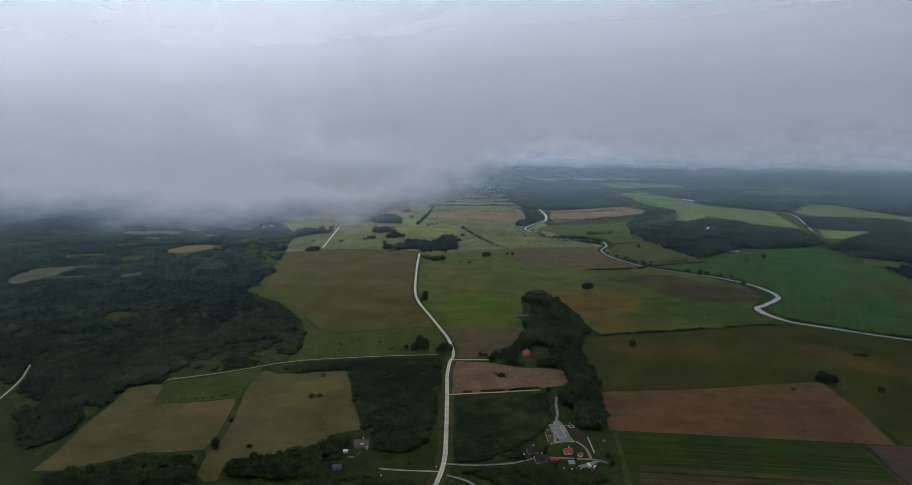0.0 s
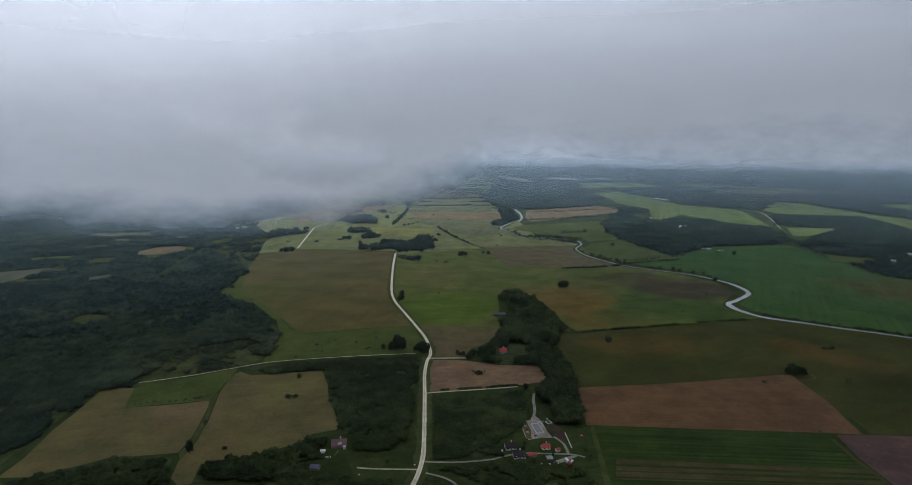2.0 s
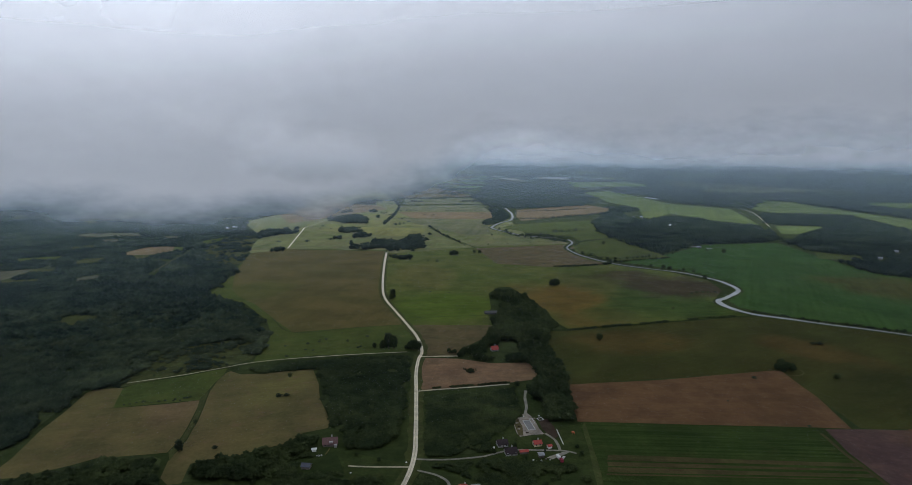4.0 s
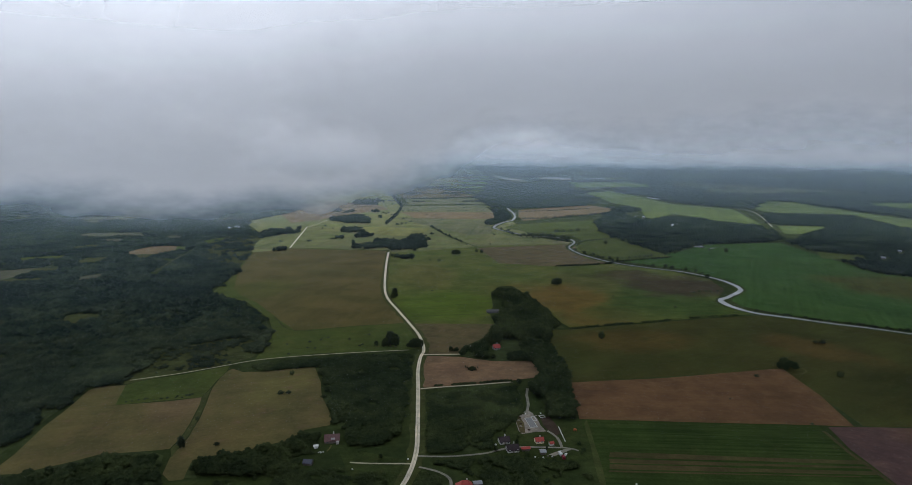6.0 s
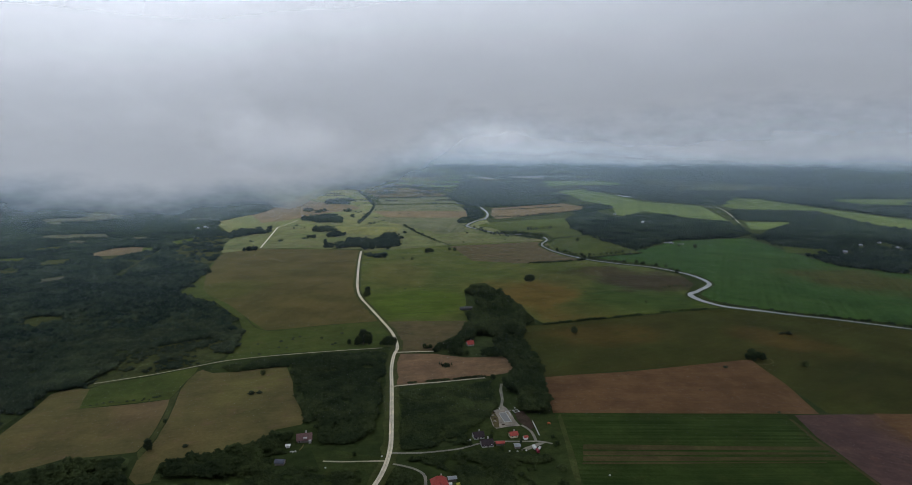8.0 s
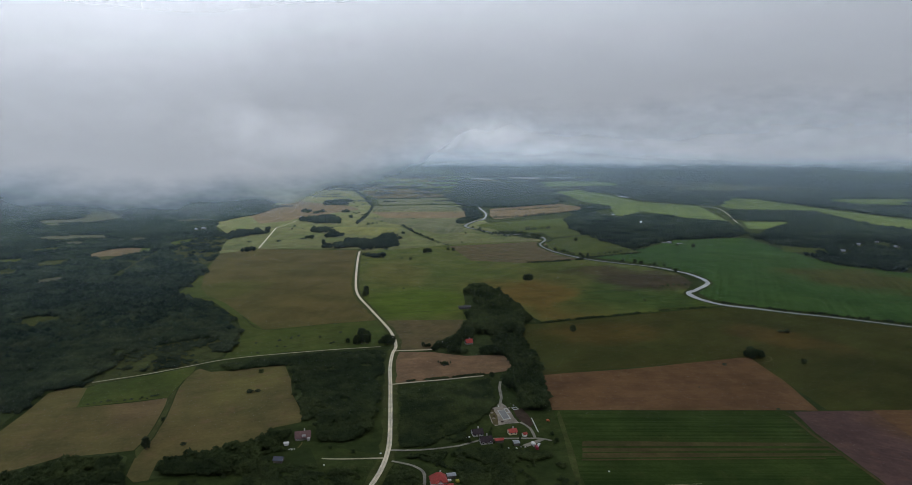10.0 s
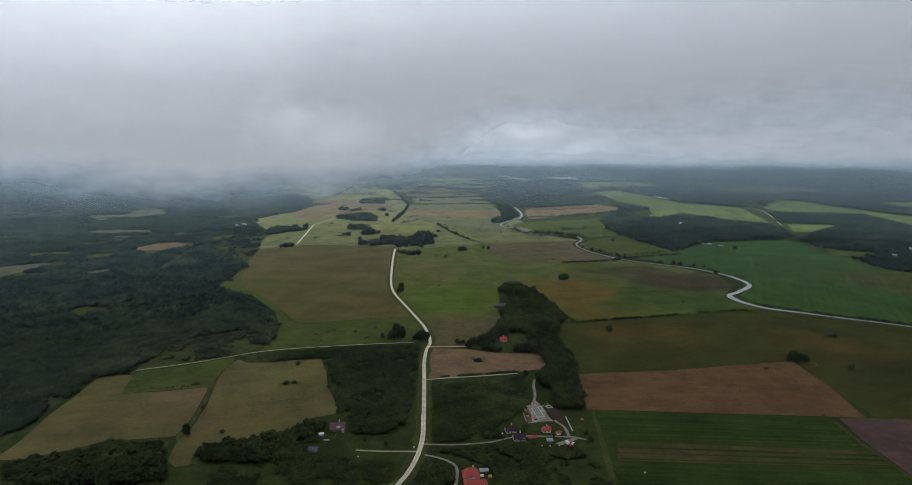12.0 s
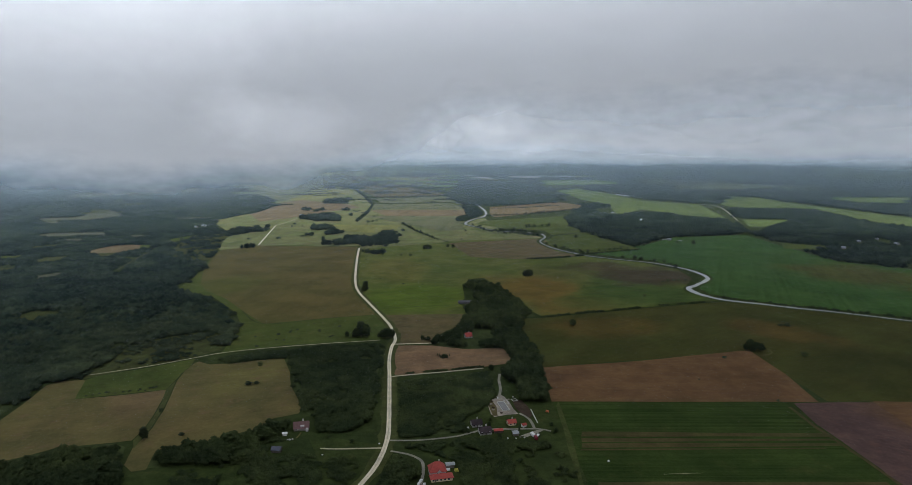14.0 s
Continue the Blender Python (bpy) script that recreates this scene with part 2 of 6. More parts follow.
M = {
    "ground": land_mat("rough_grass", (0.027, 0.041, 0.013), (0.038, 0.052, 0.016), (0.019, 0.029, 0.011), 0.16, 0.012),
    "floor": land_mat("forest_floor", (0.033, 0.048, 0.017), (0.046, 0.061, 0.022), (0.024, 0.034, 0.014), 0.2, 0.02),
    "olive": land_mat("olive_stubble", (0.098, 0.080, 0.028), (0.084, 0.077, 0.026), (0.069, 0.067, 0.022), 0.3, 0.006, (80, 2.5, (0.070, 0.060, 0.022), 0.2), [((-300, 1050), (70, 130), -20, (0.07, 0.078, 0.02), 0.8)]),
    "green": land_mat("green_meadow", (0.050, 0.072, 0.017), (0.068, 0.083, 0.020), (0.090, 0.088, 0.026), 0.25, 0.012),
    "meadow": land_mat("mixed_meadow", (0.068, 0.096, 0.021), (0.092, 0.104, 0.026), (0.055, 0.074, 0.017), 0.22, 0.01, (6, 9, (0.098, 0.088, 0.022), 0.25), MEADOW_SPOTS, speck=0.25),
    "stubble": land_mat("dry_stubble", (0.105, 0.080, 0.040), (0.092, 0.082, 0.036), (0.14, 0.10, 0.055), 0.35, 0.02, (60, 2.0, (0.08, 0.066, 0.03), 0.5)),
    "pink": land_mat("bare_soil_field", (0.178, 0.112, 0.064), (0.150, 0.100, 0.056), (0.21, 0.145, 0.09), 0.35, 0.02, (4, 1.6, (0.13, 0.086, 0.046), 0.4)),
    "brownolive": land_mat("ripening_field", (0.055, 0.054, 0.014), (0.043, 0.051, 0.013), (0.034, 0.046, 0.012), 0.3, 0.007, (30, 3.0, (0.044, 0.038, 0.012), 0.4), [((250, 735), (110, 55), 8, (0.080, 0.054, 0.014), 0.8), ((470, 690), (50, 90), 30, (0.085, 0.052, 0.016), 0.7), ((470, 560), (90, 90), 0, (0.030, 0.034, 0.010), 0.8), ((170, 690), (40, 60), 0, (0.044, 0.052, 0.012), 0.7)]),
    "brown": land_mat("brown_ploughland", (0.130, 0.074, 0.034), (0.108, 0.062, 0.029), (0.15, 0.09, 0.045), 0.35, 0.012, (-6, 2.2, (0.10, 0.058, 0.034), 0.55)),
    "crop": land_mat("green_crop", (0.031, 0.051, 0.013), (0.036, 0.057, 0.014), (0.048, 0.056, 0.016), 0.4, 0.012, (-6, 3.2, (0.018, 0.034, 0.008), 0.85)),
    "strip": land_mat("ripe_strip", (0.076, 0.056, 0.026), (0.056, 0.054, 0.021), (0.092, 0.064, 0.031), 0.4, 0.02, (-6, 2.6, (0.040, 0.042, 0.015), 0.5)),
    "purple": land_mat("purple_fallow", (0.098, 0.060, 0.054), (0.082, 0.052, 0.045), (0.12, 0.066, 0.05), 0.3, 0.014, (-40, 2.0, (0.06, 0.04, 0.034), 0.4), [((430, 440), (45, 60), 30, (0.098, 0.058, 0.032), 0.9)]),
    "tan": land_mat("tan_hayfield", (0.110, 0.089, 0.036), (0.091, 0.083, 0.032), (0.126, 0.087, 0.046), 0.3, 0.011, (12, 2.2, (0.105, 0.09, 0.034), 0.22), [((-235, 560), (40, 60), 20, (0.135, 0.094, 0.050), 0.8), ((-150, 600), (40, 70), -20, (0.115, 0.106, 0.036), 0.8)], speck=0.35),
    "lawn": land_mat("pasture", (0.029, 0.044, 0.013), (0.037, 0.051, 0.015), (0.049, 0.053, 0.018), 0.3, 0.03),
    "far_green": land_mat("far_green_field", (0.092, 0.132, 0.042), (0.108, 0.140, 0.046), (0.118, 0.120, 0.034), 0.08, 0.006, (70, 8, (0.05, 0.076, 0.02), 0.6)),
    "north": land_mat("light_meadow", (0.102, 0.128, 0.044), (0.156, 0.154, 0.064), (0.188, 0.152, 0.078), 0.08, 0.009, (78, 7, (0.084, 0.108, 0.032), 0.5), speck=0.4),
    "north_green": land_mat("striped_meadow", (0.116, 0.120, 0.064), (0.102, 0.114, 0.056), (0.150, 0.130, 0.076), 0.08, 0.005, (80, 9, (0.066, 0.086, 0.030), 0.6), speck=0.4, w=3.0),
    "far_yellow": land_mat("far_yellow_field", (0.185, 0.180, 0.060), (0.155, 0.160, 0.050), (0.20, 0.17, 0.07), 0.08, 0.006, (80, 8, (0.095, 0.10, 0.028), 0.6)),
    "far_red": land_mat("far_reddish_field", (0.160, 0.120, 0.066), (0.136, 0.106, 0.058), (0.12, 0.105, 0.048), 0.08, 0.006, (80, 8, (0.10, 0.078, 0.034), 0.6)),
    "dull": land_mat("dull_clearing", (0.082, 0.086, 0.050), (0.070, 0.076, 0.044), (0.105, 0.092, 0.062), 0.1, 0.012),
    "east": land_mat("riverside_pasture", (0.035, 0.080, 0.020), (0.044, 0.087, 0.021), (0.057, 0.086, 0.023), 0.12, 0.006, (60, 6, (0.022, 0.044, 0.008), 0.4), [((830, 1020), (130, 160), 30, (0.078, 0.066, 0.018), 0.8)]),
    "dirt": land_mat("dark_soil", (0.050, 0.035, 0.026), (0.064, 0.046, 0.034), (0.036, 0.036, 0.018), 0.5, 0.05),
    "sand": land_mat("sand_and_gravel", (0.27, 0.24, 0.20), (0.21, 0.185, 0.15), (0.16, 0.115, 0.085), 0.6, 0.08),
    "gravel": land_mat("pale_gravel", (0.68, 0.60, 0.45), (0.56, 0.50, 0.37), (0.38, 0.34, 0.24), 0.9, 0.03),
    "track": land_mat("worn_track", (0.42, 0.38, 0.27), (0.34, 0.31, 0.21), (0.16, 0.16, 0.08), 0.8, 0.05),
    "grey_track": land_mat("grey_gravel", (0.25, 0.235, 0.19), (0.19, 0.18, 0.145), (0.14, 0.14, 0.10), 0.9, 0.05),
    "verge": land_mat("mown_verge", (0.046, 0.058, 0.019), (0.058, 0.066, 0.022), (0.085, 0.08, 0.034), 0.4, 0.03),
    "leaf": leaf_mat("deciduous_leaves", (0.019, 0.030, 0.019), (0.025, 0.037, 0.022), (0.043, 0.055, 0.028)),
    "leaf_dark": leaf_mat("dark_leaves", (0.0215, 0.0325, 0.0145), (0.026, 0.038, 0.0155), (0.047, 0.062, 0.0220)),
    # far copy of the leaves: bluer and darker, distance haze put into the colour
    "leaf_far": leaf_mat("haze_tinted_leaves", (0.0110, 0.0205, 0.0170), (0.0175, 0.030, 0.0220), (0.036, 0.052, 0.030), 0.12),
    "bark": plain_mat("bark", (0.09, 0.07, 0.05), (0.14, 0.12, 0.10), 2.0, 0.95),
    "white_wall": plain_mat("white_render", (0.42, 0.41, 0.39), (0.35, 0.34, 0.325), 0.6, 0.85),
    "yellow_wall": plain_mat("cream_boards", (0.62, 0.52, 0.34), (0.55, 0.46, 0.30), 0.6, 0.85),
    "brown_roof": plain_mat("weathered_brown_tiles", (0.11, 0.062, 0.062), (0.15, 0.09, 0.085), 0.9, 0.8),
    "dark_roof": plain_mat("dark_brown_sheet", (0.030, 0.022, 0.025), (0.044, 0.032, 0.035), 0.9, 0.6),
    "red_roof": plain_mat("red_tiles", (0.36, 0.070, 0.056), (0.28, 0.058, 0.048), 0.7, 0.7),
    "grey_roof": plain_mat("grey_sheet", (0.28, 0.30, 0.31), (0.22, 0.235, 0.25), 0.8, 0.55),
    "blue_roof": plain_mat("slate_blue_sheet", (0.068, 0.074, 0.098), (0.085, 0.092, 0.115), 0.8, 0.55),
    "concrete": plain_mat("pale_concrete", (0.55, 0.54, 0.51), (0.46, 0.45, 0.42), 0.7, 0.9),
    "slab": plain_mat("grey_slab", (0.22, 0.22, 0.215), (0.18, 0.18, 0.175), 0.5, 0.9),
    "white": plain_mat("white_paint", (0.66, 0.66, 0.64), (0.58, 0.58, 0.56), 0.8, 0.5),
    "maroon": plain_mat("dark_red_paint", (0.22, 0.03, 0.045), (0.18, 0.028, 0.04), 0.8, 0.4),
    "orange": plain_mat("orange_paint", (0.48, 0.13, 0.05), (0.40, 0.10, 0.04), 0.8, 0.5),
    "yellow": plain_mat("yellow_tarpaulin", (0.38, 0.36, 0.06), (0.32, 0.31, 0.05), 0.8, 0.6),
    "old_roof": plain_mat("dull_grey_sheet", (0.075, 0.075, 0.078), (0.10, 0.10, 0.10), 1.0, 0.8),
    "crown": land_mat("thin_grass_on_gravel", (0.52, 0.46, 0.33), (0.42, 0.38, 0.27), (0.28, 0.26, 0.16), 0.8, 0.05),
    "timber": plain_mat("grey_boards", (0.17, 0.15, 0.13), (0.13, 0.115, 0.10), 1.2, 0.9),
    "tyre": plain_mat("black_rubber", (0.03, 0.03, 0.03), (0.04, 0.04, 0.04), 2.0, 0.8),
    "glass": plain_mat("window_glass", (0.04, 0.05, 0.06), (0.06, 0.07, 0.08), 1.0, 0.1, 0.0, 0, 0.6),
}


def water_mat():
    m, nt, bsdf = nodes_of("river_water")
    co = place_coord(nt)
    col = mixed(nt, noise_fac(nt, co, 0.03, 3, 0.5, 0.35, 0.65), (0.26, 0.275, 0.25), (0.31, 0.325, 0.295))
    nt.links.new(col, bsdf.inputs["Base Color"])
    bsdf.inputs["Roughness"].default_value = 0.25
    bsdf.inputs["IOR"].default_value = 1.33
    bsdf.inputs["Specular IOR Level"].default_value = 0.5
    bump = nt.nodes.new("ShaderNodeBump")
    bump.inputs["Strength"].default_value = 0.12
    bump.inputs["Distance"].default_value = 0.1
    nt.links.new(noise_fac(nt, co, 0.8, 3, 0.5, 0.2, 0.8, 5), bump.inputs["Height"])
    nt.links.new(bump.outputs[0], bsdf.inputs["Normal"])
    return m


M["water"] = water_mat()


# veil colour: distance haze imitated by a bluish tint on see-through shells
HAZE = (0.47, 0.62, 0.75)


def cloud_mat(name, edge, soft, wob, size, dens, haze=0.0, haze_top=150.0, holes=(), gap=0.0, tint=(0.93, 0.95, 0.97), w=0.0, squash=0.45, lower=(), fade=0.0, reach=1000.0, side=None, puff=(0.35, 0.65)):
    """Mist of one bank: thick above the edge height, ragged below it, with a thin veil under it and soft gaps.
    lower: (azimuth degrees, half width, metres) by which the edge hangs lower that way. holes: (azimuth, elevation, half width,
    half height in degrees, strength, distance, raggedness). fade: how much it thins upwards, at that reach."""
    m, nt, bsdf = nodes_of(name)
    nt.nodes.remove(bsdf)
    out = nt.nodes["Material Output"]
    geo = nt.nodes.new("ShaderNodeNewGeometry")
    sep = nt.nodes.new("ShaderNodeSeparateXYZ")
    nt.links.new(geo.outputs["Position"], sep.inputs[0])
    x, y, z = sep.outputs
    azim = math_node(nt, "MULTIPLY", math_node(nt, "ARCTAN2", x, y), 57.29578)
    co = place_coord(nt, (0, 0, 0), 0.0, (size, size, size * squash))
    big = noise_fac(nt, co, 1.0, 5, 0.58, 0.22, 0.78, w)
    level = math_node(nt, "MULTIPLY_ADD", big, wob * 2, edge - wob)
    for az, half, drop in lower:
        d = math_node(nt, "DIVIDE", math_node(nt, "SUBTRACT", azim, az), half)
        bell = math_node(nt, "DIVIDE", 1.0, math_node(nt, "MULTIPLY_ADD", math_node(nt, "MULTIPLY", d, d), math_node(nt, "MULTIPLY", d, d), 1.0))
        level = math_node(nt, "SUBTRACT", level, math_node(nt, "MULTIPLY", bell, drop))
    r = nt.nodes.new("ShaderNodeMapRange")
    r.interpolation_type = "SMOOTHSTEP"
    r.inputs[1].default_value, r.inputs[2].default_value = -soft, soft
    nt.links.new(math_node(nt, "SUBTRACT", z, level), r.inputs[0])
    a = math_node(nt, "MULTIPLY", r.outputs[0], dens)
    if gap:
        thin = noise_fac(nt, place_coord(nt, (31, 17, 5), 0.0, (size * 1.6, size * 1.6, size * 0.5)), 1.0, 5, 0.55, puff[0], puff[1], w + 11)
        a = math_node(nt, "MULTIPLY", a, math_node(nt, "MULTIPLY_ADD", thin, gap, 1.0 - gap))
    for az, el, raz, rel, strength, dist, rag in holes:
        da = math_node(nt, "DIVIDE", math_node(nt, "SUBTRACT", azim, az), raz)
        de = math_node(nt, "DIVIDE", math_node(nt, "SUBTRACT", z, EYE_H + dist * math.tan(radians(el))), dist * math.tan(radians(rel)))
        dd = math_node(nt, "ADD", math_node(nt, "MULTIPLY", da, da), math_node(nt, "MULTIPLY", de, de))
        fine = noise_fac(nt, place_coord(nt, (7, 3, 1), 0.0, (size * 0.5, size * 0.5, size * 0.3)), 1.0, 3, 0.55, 0.3, 0.7, w + 5)
        dd = math_node(nt, "MULTIPLY_ADD", fine, rag, dd)
        h = nt.nodes.new("ShaderNodeMapRange")
        h.interpolation_type = "SMOOTHSTEP"
        h.inputs[1].default_value, h.inputs[2].default_value = 1.45, 0.25
        nt.links.new(dd, h.inputs[0])
        a = math_node(nt, "MULTIPLY", a, math_node(nt, "MULTIPLY_ADD", h.outputs[0], -strength, 1.0))
    if side:
        d = math_node(nt, "DIVIDE", math_node(nt, "SUBTRACT", azim, side[0]), side[1])
        bell = math_node(nt, "DIVIDE", 1.0 - side[2], math_node(nt, "MULTIPLY_ADD", math_node(nt, "MULTIPLY", d, d), math_node(nt, "MULTIPLY", d, d), 1.0))
        a = math_node(nt, "MULTIPLY", a, math_node(nt, "ADD", bell, side[2]))
    if fade:
        up = nt.nodes.new("ShaderNodeMapRange")
        up.interpolation_type = "SMOOTHSTEP"
        up.inputs[1].default_value, up.inputs[2].default_value = EYE_H + reach * math.tan(radians(3.5)), EYE_H + reach * math.tan(radians(15.5))
        up.inputs[3].default_value, up.inputs[4].default_value = 1.0, 1.0 - fade
        nt.links.new(z, up.inputs[0])
        a = math_node(nt, "MULTIPLY", a, up.outputs[0])
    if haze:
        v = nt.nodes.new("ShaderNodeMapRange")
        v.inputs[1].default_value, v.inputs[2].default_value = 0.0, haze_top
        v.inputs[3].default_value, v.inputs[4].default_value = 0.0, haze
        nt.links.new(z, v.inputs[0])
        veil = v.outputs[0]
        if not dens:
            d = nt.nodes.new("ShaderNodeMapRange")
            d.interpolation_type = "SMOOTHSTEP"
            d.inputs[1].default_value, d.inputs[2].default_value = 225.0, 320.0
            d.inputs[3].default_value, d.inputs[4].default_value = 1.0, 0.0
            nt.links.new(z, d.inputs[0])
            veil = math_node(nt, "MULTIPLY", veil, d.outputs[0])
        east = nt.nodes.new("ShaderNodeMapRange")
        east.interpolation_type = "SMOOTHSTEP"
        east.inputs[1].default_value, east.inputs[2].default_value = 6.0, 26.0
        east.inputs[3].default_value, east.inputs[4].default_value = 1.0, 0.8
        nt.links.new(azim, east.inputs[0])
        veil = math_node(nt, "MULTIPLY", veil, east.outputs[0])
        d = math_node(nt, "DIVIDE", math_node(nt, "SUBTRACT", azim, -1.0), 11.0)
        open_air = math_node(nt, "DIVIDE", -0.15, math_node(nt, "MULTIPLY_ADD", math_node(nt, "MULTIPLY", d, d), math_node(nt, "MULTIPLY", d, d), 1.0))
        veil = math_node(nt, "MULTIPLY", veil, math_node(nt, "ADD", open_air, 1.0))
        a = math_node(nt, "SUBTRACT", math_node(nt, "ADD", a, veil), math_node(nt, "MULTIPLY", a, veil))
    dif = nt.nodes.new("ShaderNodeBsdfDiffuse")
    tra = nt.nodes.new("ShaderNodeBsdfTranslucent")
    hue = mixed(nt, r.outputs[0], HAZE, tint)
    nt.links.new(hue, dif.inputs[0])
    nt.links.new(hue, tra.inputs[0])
    both = nt.nodes.new("ShaderNodeMixShader")
    both.inputs[0].default_value = 0.8
    nt.links.new(dif.outputs[0], both.inputs[1])
    nt.links.new(tra.outputs[0], both.inputs[2])
    clear = nt.nodes.new("ShaderNodeBsdfTransparent")
    mix = nt.nodes.new("ShaderNodeMixShader")
    nt.links.new(a, mix.inputs[0])
    nt.links.new(clear.outputs[0], mix.inputs[1])
    nt.links.new(both.outputs[0], mix.inputs[2])
    nt.links.new(mix.outputs[0], out.inputs[0])
    return m


# ---------------------------------------------------------------- mesh helpers
def mesh_np(name, verts, faces, mat, smooth=False):
    """A mesh from arrays: verts (n, 3), faces (m, k) with the same k."""
    me = bpy.data.meshes.new(name)
    verts, faces = np.asarray(verts, np.float32), np.asarray(faces, np.int32)
    k = faces.shape[1]
    me.vertices.add(len(verts))
    me.vertices.foreach_set("co", verts.ravel())
    me.loops.add(faces.size)
    me.loops.foreach_set("vertex_index", faces.ravel())
    me.polygons.add(len(faces))
    me.polygons.foreach_set("loop_start", np.arange(0, faces.size, k, dtype=np.int32))
    me.polygons.foreach_set("use_smooth", np.full(len(faces), smooth))
    me.materials.append(mat)
    me.update(calc_edges=True)
    return me


def bm_mesh(name, bm, mat, smooth=False):
    me = bpy.data.meshes.new(name)
    bmesh.ops.recalc_face_normals(bm, faces=bm.faces)
    for f in bm.faces:
        f.smooth = smooth
    bm.to_mesh(me)
    bm.free()
    me.materials.append(mat)
    return me


def part(name, bm, mat, parent, label=""):
    ob = new(name, bm_mesh(name, bm, mat))
    ob.parent = parent
    return tagged(ob, label)


def box(bm, sx, sy, sz, m=Matrix(), bevel=0.0):
    """A block standing on z = 0 of m."""
    r = bmesh.ops.create_cube(bm, size=1, matrix=m @ Matrix.Translation((0, 0, sz / 2)) @ Matrix.Diagonal((sx, sy, sz, 1)))
    if bevel:
        es = list({e for v in r["verts"] for e in v.link_edges})
        bmesh.ops.bevel(bm, geom=es, offset=bevel, segments=1, affect="EDGES")
    return bm


def thing(name, label, category, m, group=""):
    ob = new(name)
    ob.empty_display_size = 0.5
    ob.matrix_world = m
    return tagged(ob, label, category, group)


def patch(name, poly, lift, mat, label, category="field", jitter=1.0, step=14.0):
    """A piece of land with that outline, lying on the ground."""
    far = max(math.hypot(*p) for p in poly) > FLAT
    line = rough_outline(poly, 60.0 if far else step, 4.0 if far else jitter)
    bm = bmesh.new()
    f = bm.faces.new([bm.verts.new((p.x, p.y, 0)) for p in line])
    if far:
        bmesh.ops.triangulate(bm, faces=[f])
        for _ in range(7):
            long = [e for e in bm.edges if e.calc_length() > 130]
            if not long:
                break
            bmesh.ops.subdivide_edges(bm, edges=long, cuts=1)
            bmesh.ops.triangulate(bm, faces=bm.faces[:])
    else:
        bmesh.ops.triangulate(bm, faces=[f])
    for v in bm.verts:
        x, y, z, s = warp(v.co.x, v.co.y)
        v.co = (x, y, lifted(x, y, z, lift))
    bmesh.ops.recalc_face_normals(bm, faces=bm.faces)
    if sum(f.normal.z for f in bm.faces) < 0:
        bmesh.ops.reverse_faces(bm, faces=bm.faces)
    me = bpy.data.meshes.new(name)
    bm.to_mesh(me)
    bm.free()
    me.materials.append(mat)
    return tagged(new(name, me), label, category, kind="structure")


def ribbon(name, pts, width, lift, mat, label, category="road", step=8.0, ragged=0.15, kind="structure"):
    """A road or stream along pts; width is one number or (start, end)."""
    line = smooth_line(pts, step)
    widths = width if isinstance(width, tuple) else (width, width)
    vs, fs = [], []
    n = len(line)
    for i, p in enumerate(line):
        d = (line[min(i + 1, n - 1)] - line[max(i - 1, 0)]).normalized()
        nor = Vector((-d.y, d.x))
        w = float(np.interp(i / (n - 1), np.linspace(0, 1, len(widths)), widths))
        for side in (-1, 1):
            q = p + nor * side * w * (0.5 + ragged * noise.noise((p.x / 14, p.y / 14, side * 5.0)))
            x, y, z, s = warp(q.x, q.y)
            vs.append((x, y, lifted(x, y, z, lift)))
    for i in range(n - 1):
        fs.append((2 * i, 2 * i + 1, 2 * i + 3, 2 * i + 2))
    me = mesh_np(name, vs, fs, mat)
    if sum(p.normal.z for p in me.polygons) < 0:
        me.flip_normals()
    return tagged(new(name, me), label, category, kind=kind)


# one leaf clump before it is made lumpy
CLUMP = (np.array([(1, 0, 0), (-1, 0, 0), (0, 1, 0), (0, -1, 0), (0, 0, 1), (0, 0, -1.0)]) * 1.12,
         np.array([(4, 0, 2), (4, 2, 1), (4, 1, 3), (4, 3, 0), (5, 2, 0), (5, 1, 2), (5, 3, 1), (5, 0, 3)]))


def clumps(rng, C, R, rough=0.36):
    """Leaf clumps at C (n, 3) with radii R (n, 3): lumpy, each turned its own way."""
    v, f = CLUMP
    n = len(C)
    a = rng.uniform(0, 6.283, n)
    ca, sa = np.cos(a), np.sin(a)
    bump = 1 + rng.uniform(-rough, rough, (n, len(v)))
    P = v[None] * bump[..., None]
    X = P[..., 0] * ca[:, None] - P[..., 1] * sa[:, None]
    Y = P[..., 0] * sa[:, None] + P[..., 1] * ca[:, None]
    P = np.stack([X, Y, P[..., 2]], -1) * R[:, None, :] + C[:, None, :]
    F = f[None] + (np.arange(n) * len(v))[:, None, None]
    return P.reshape(-1, 3), F.reshape(-1, 3)


def fbm(X, Y, size, seed):
    return np.array([noise.noise((a / size, b / size, seed)) + 0.55 * noise.noise((a / size * 2.3, b / size * 2.3, seed + 4.4)) for a, b in zip(X, Y)])


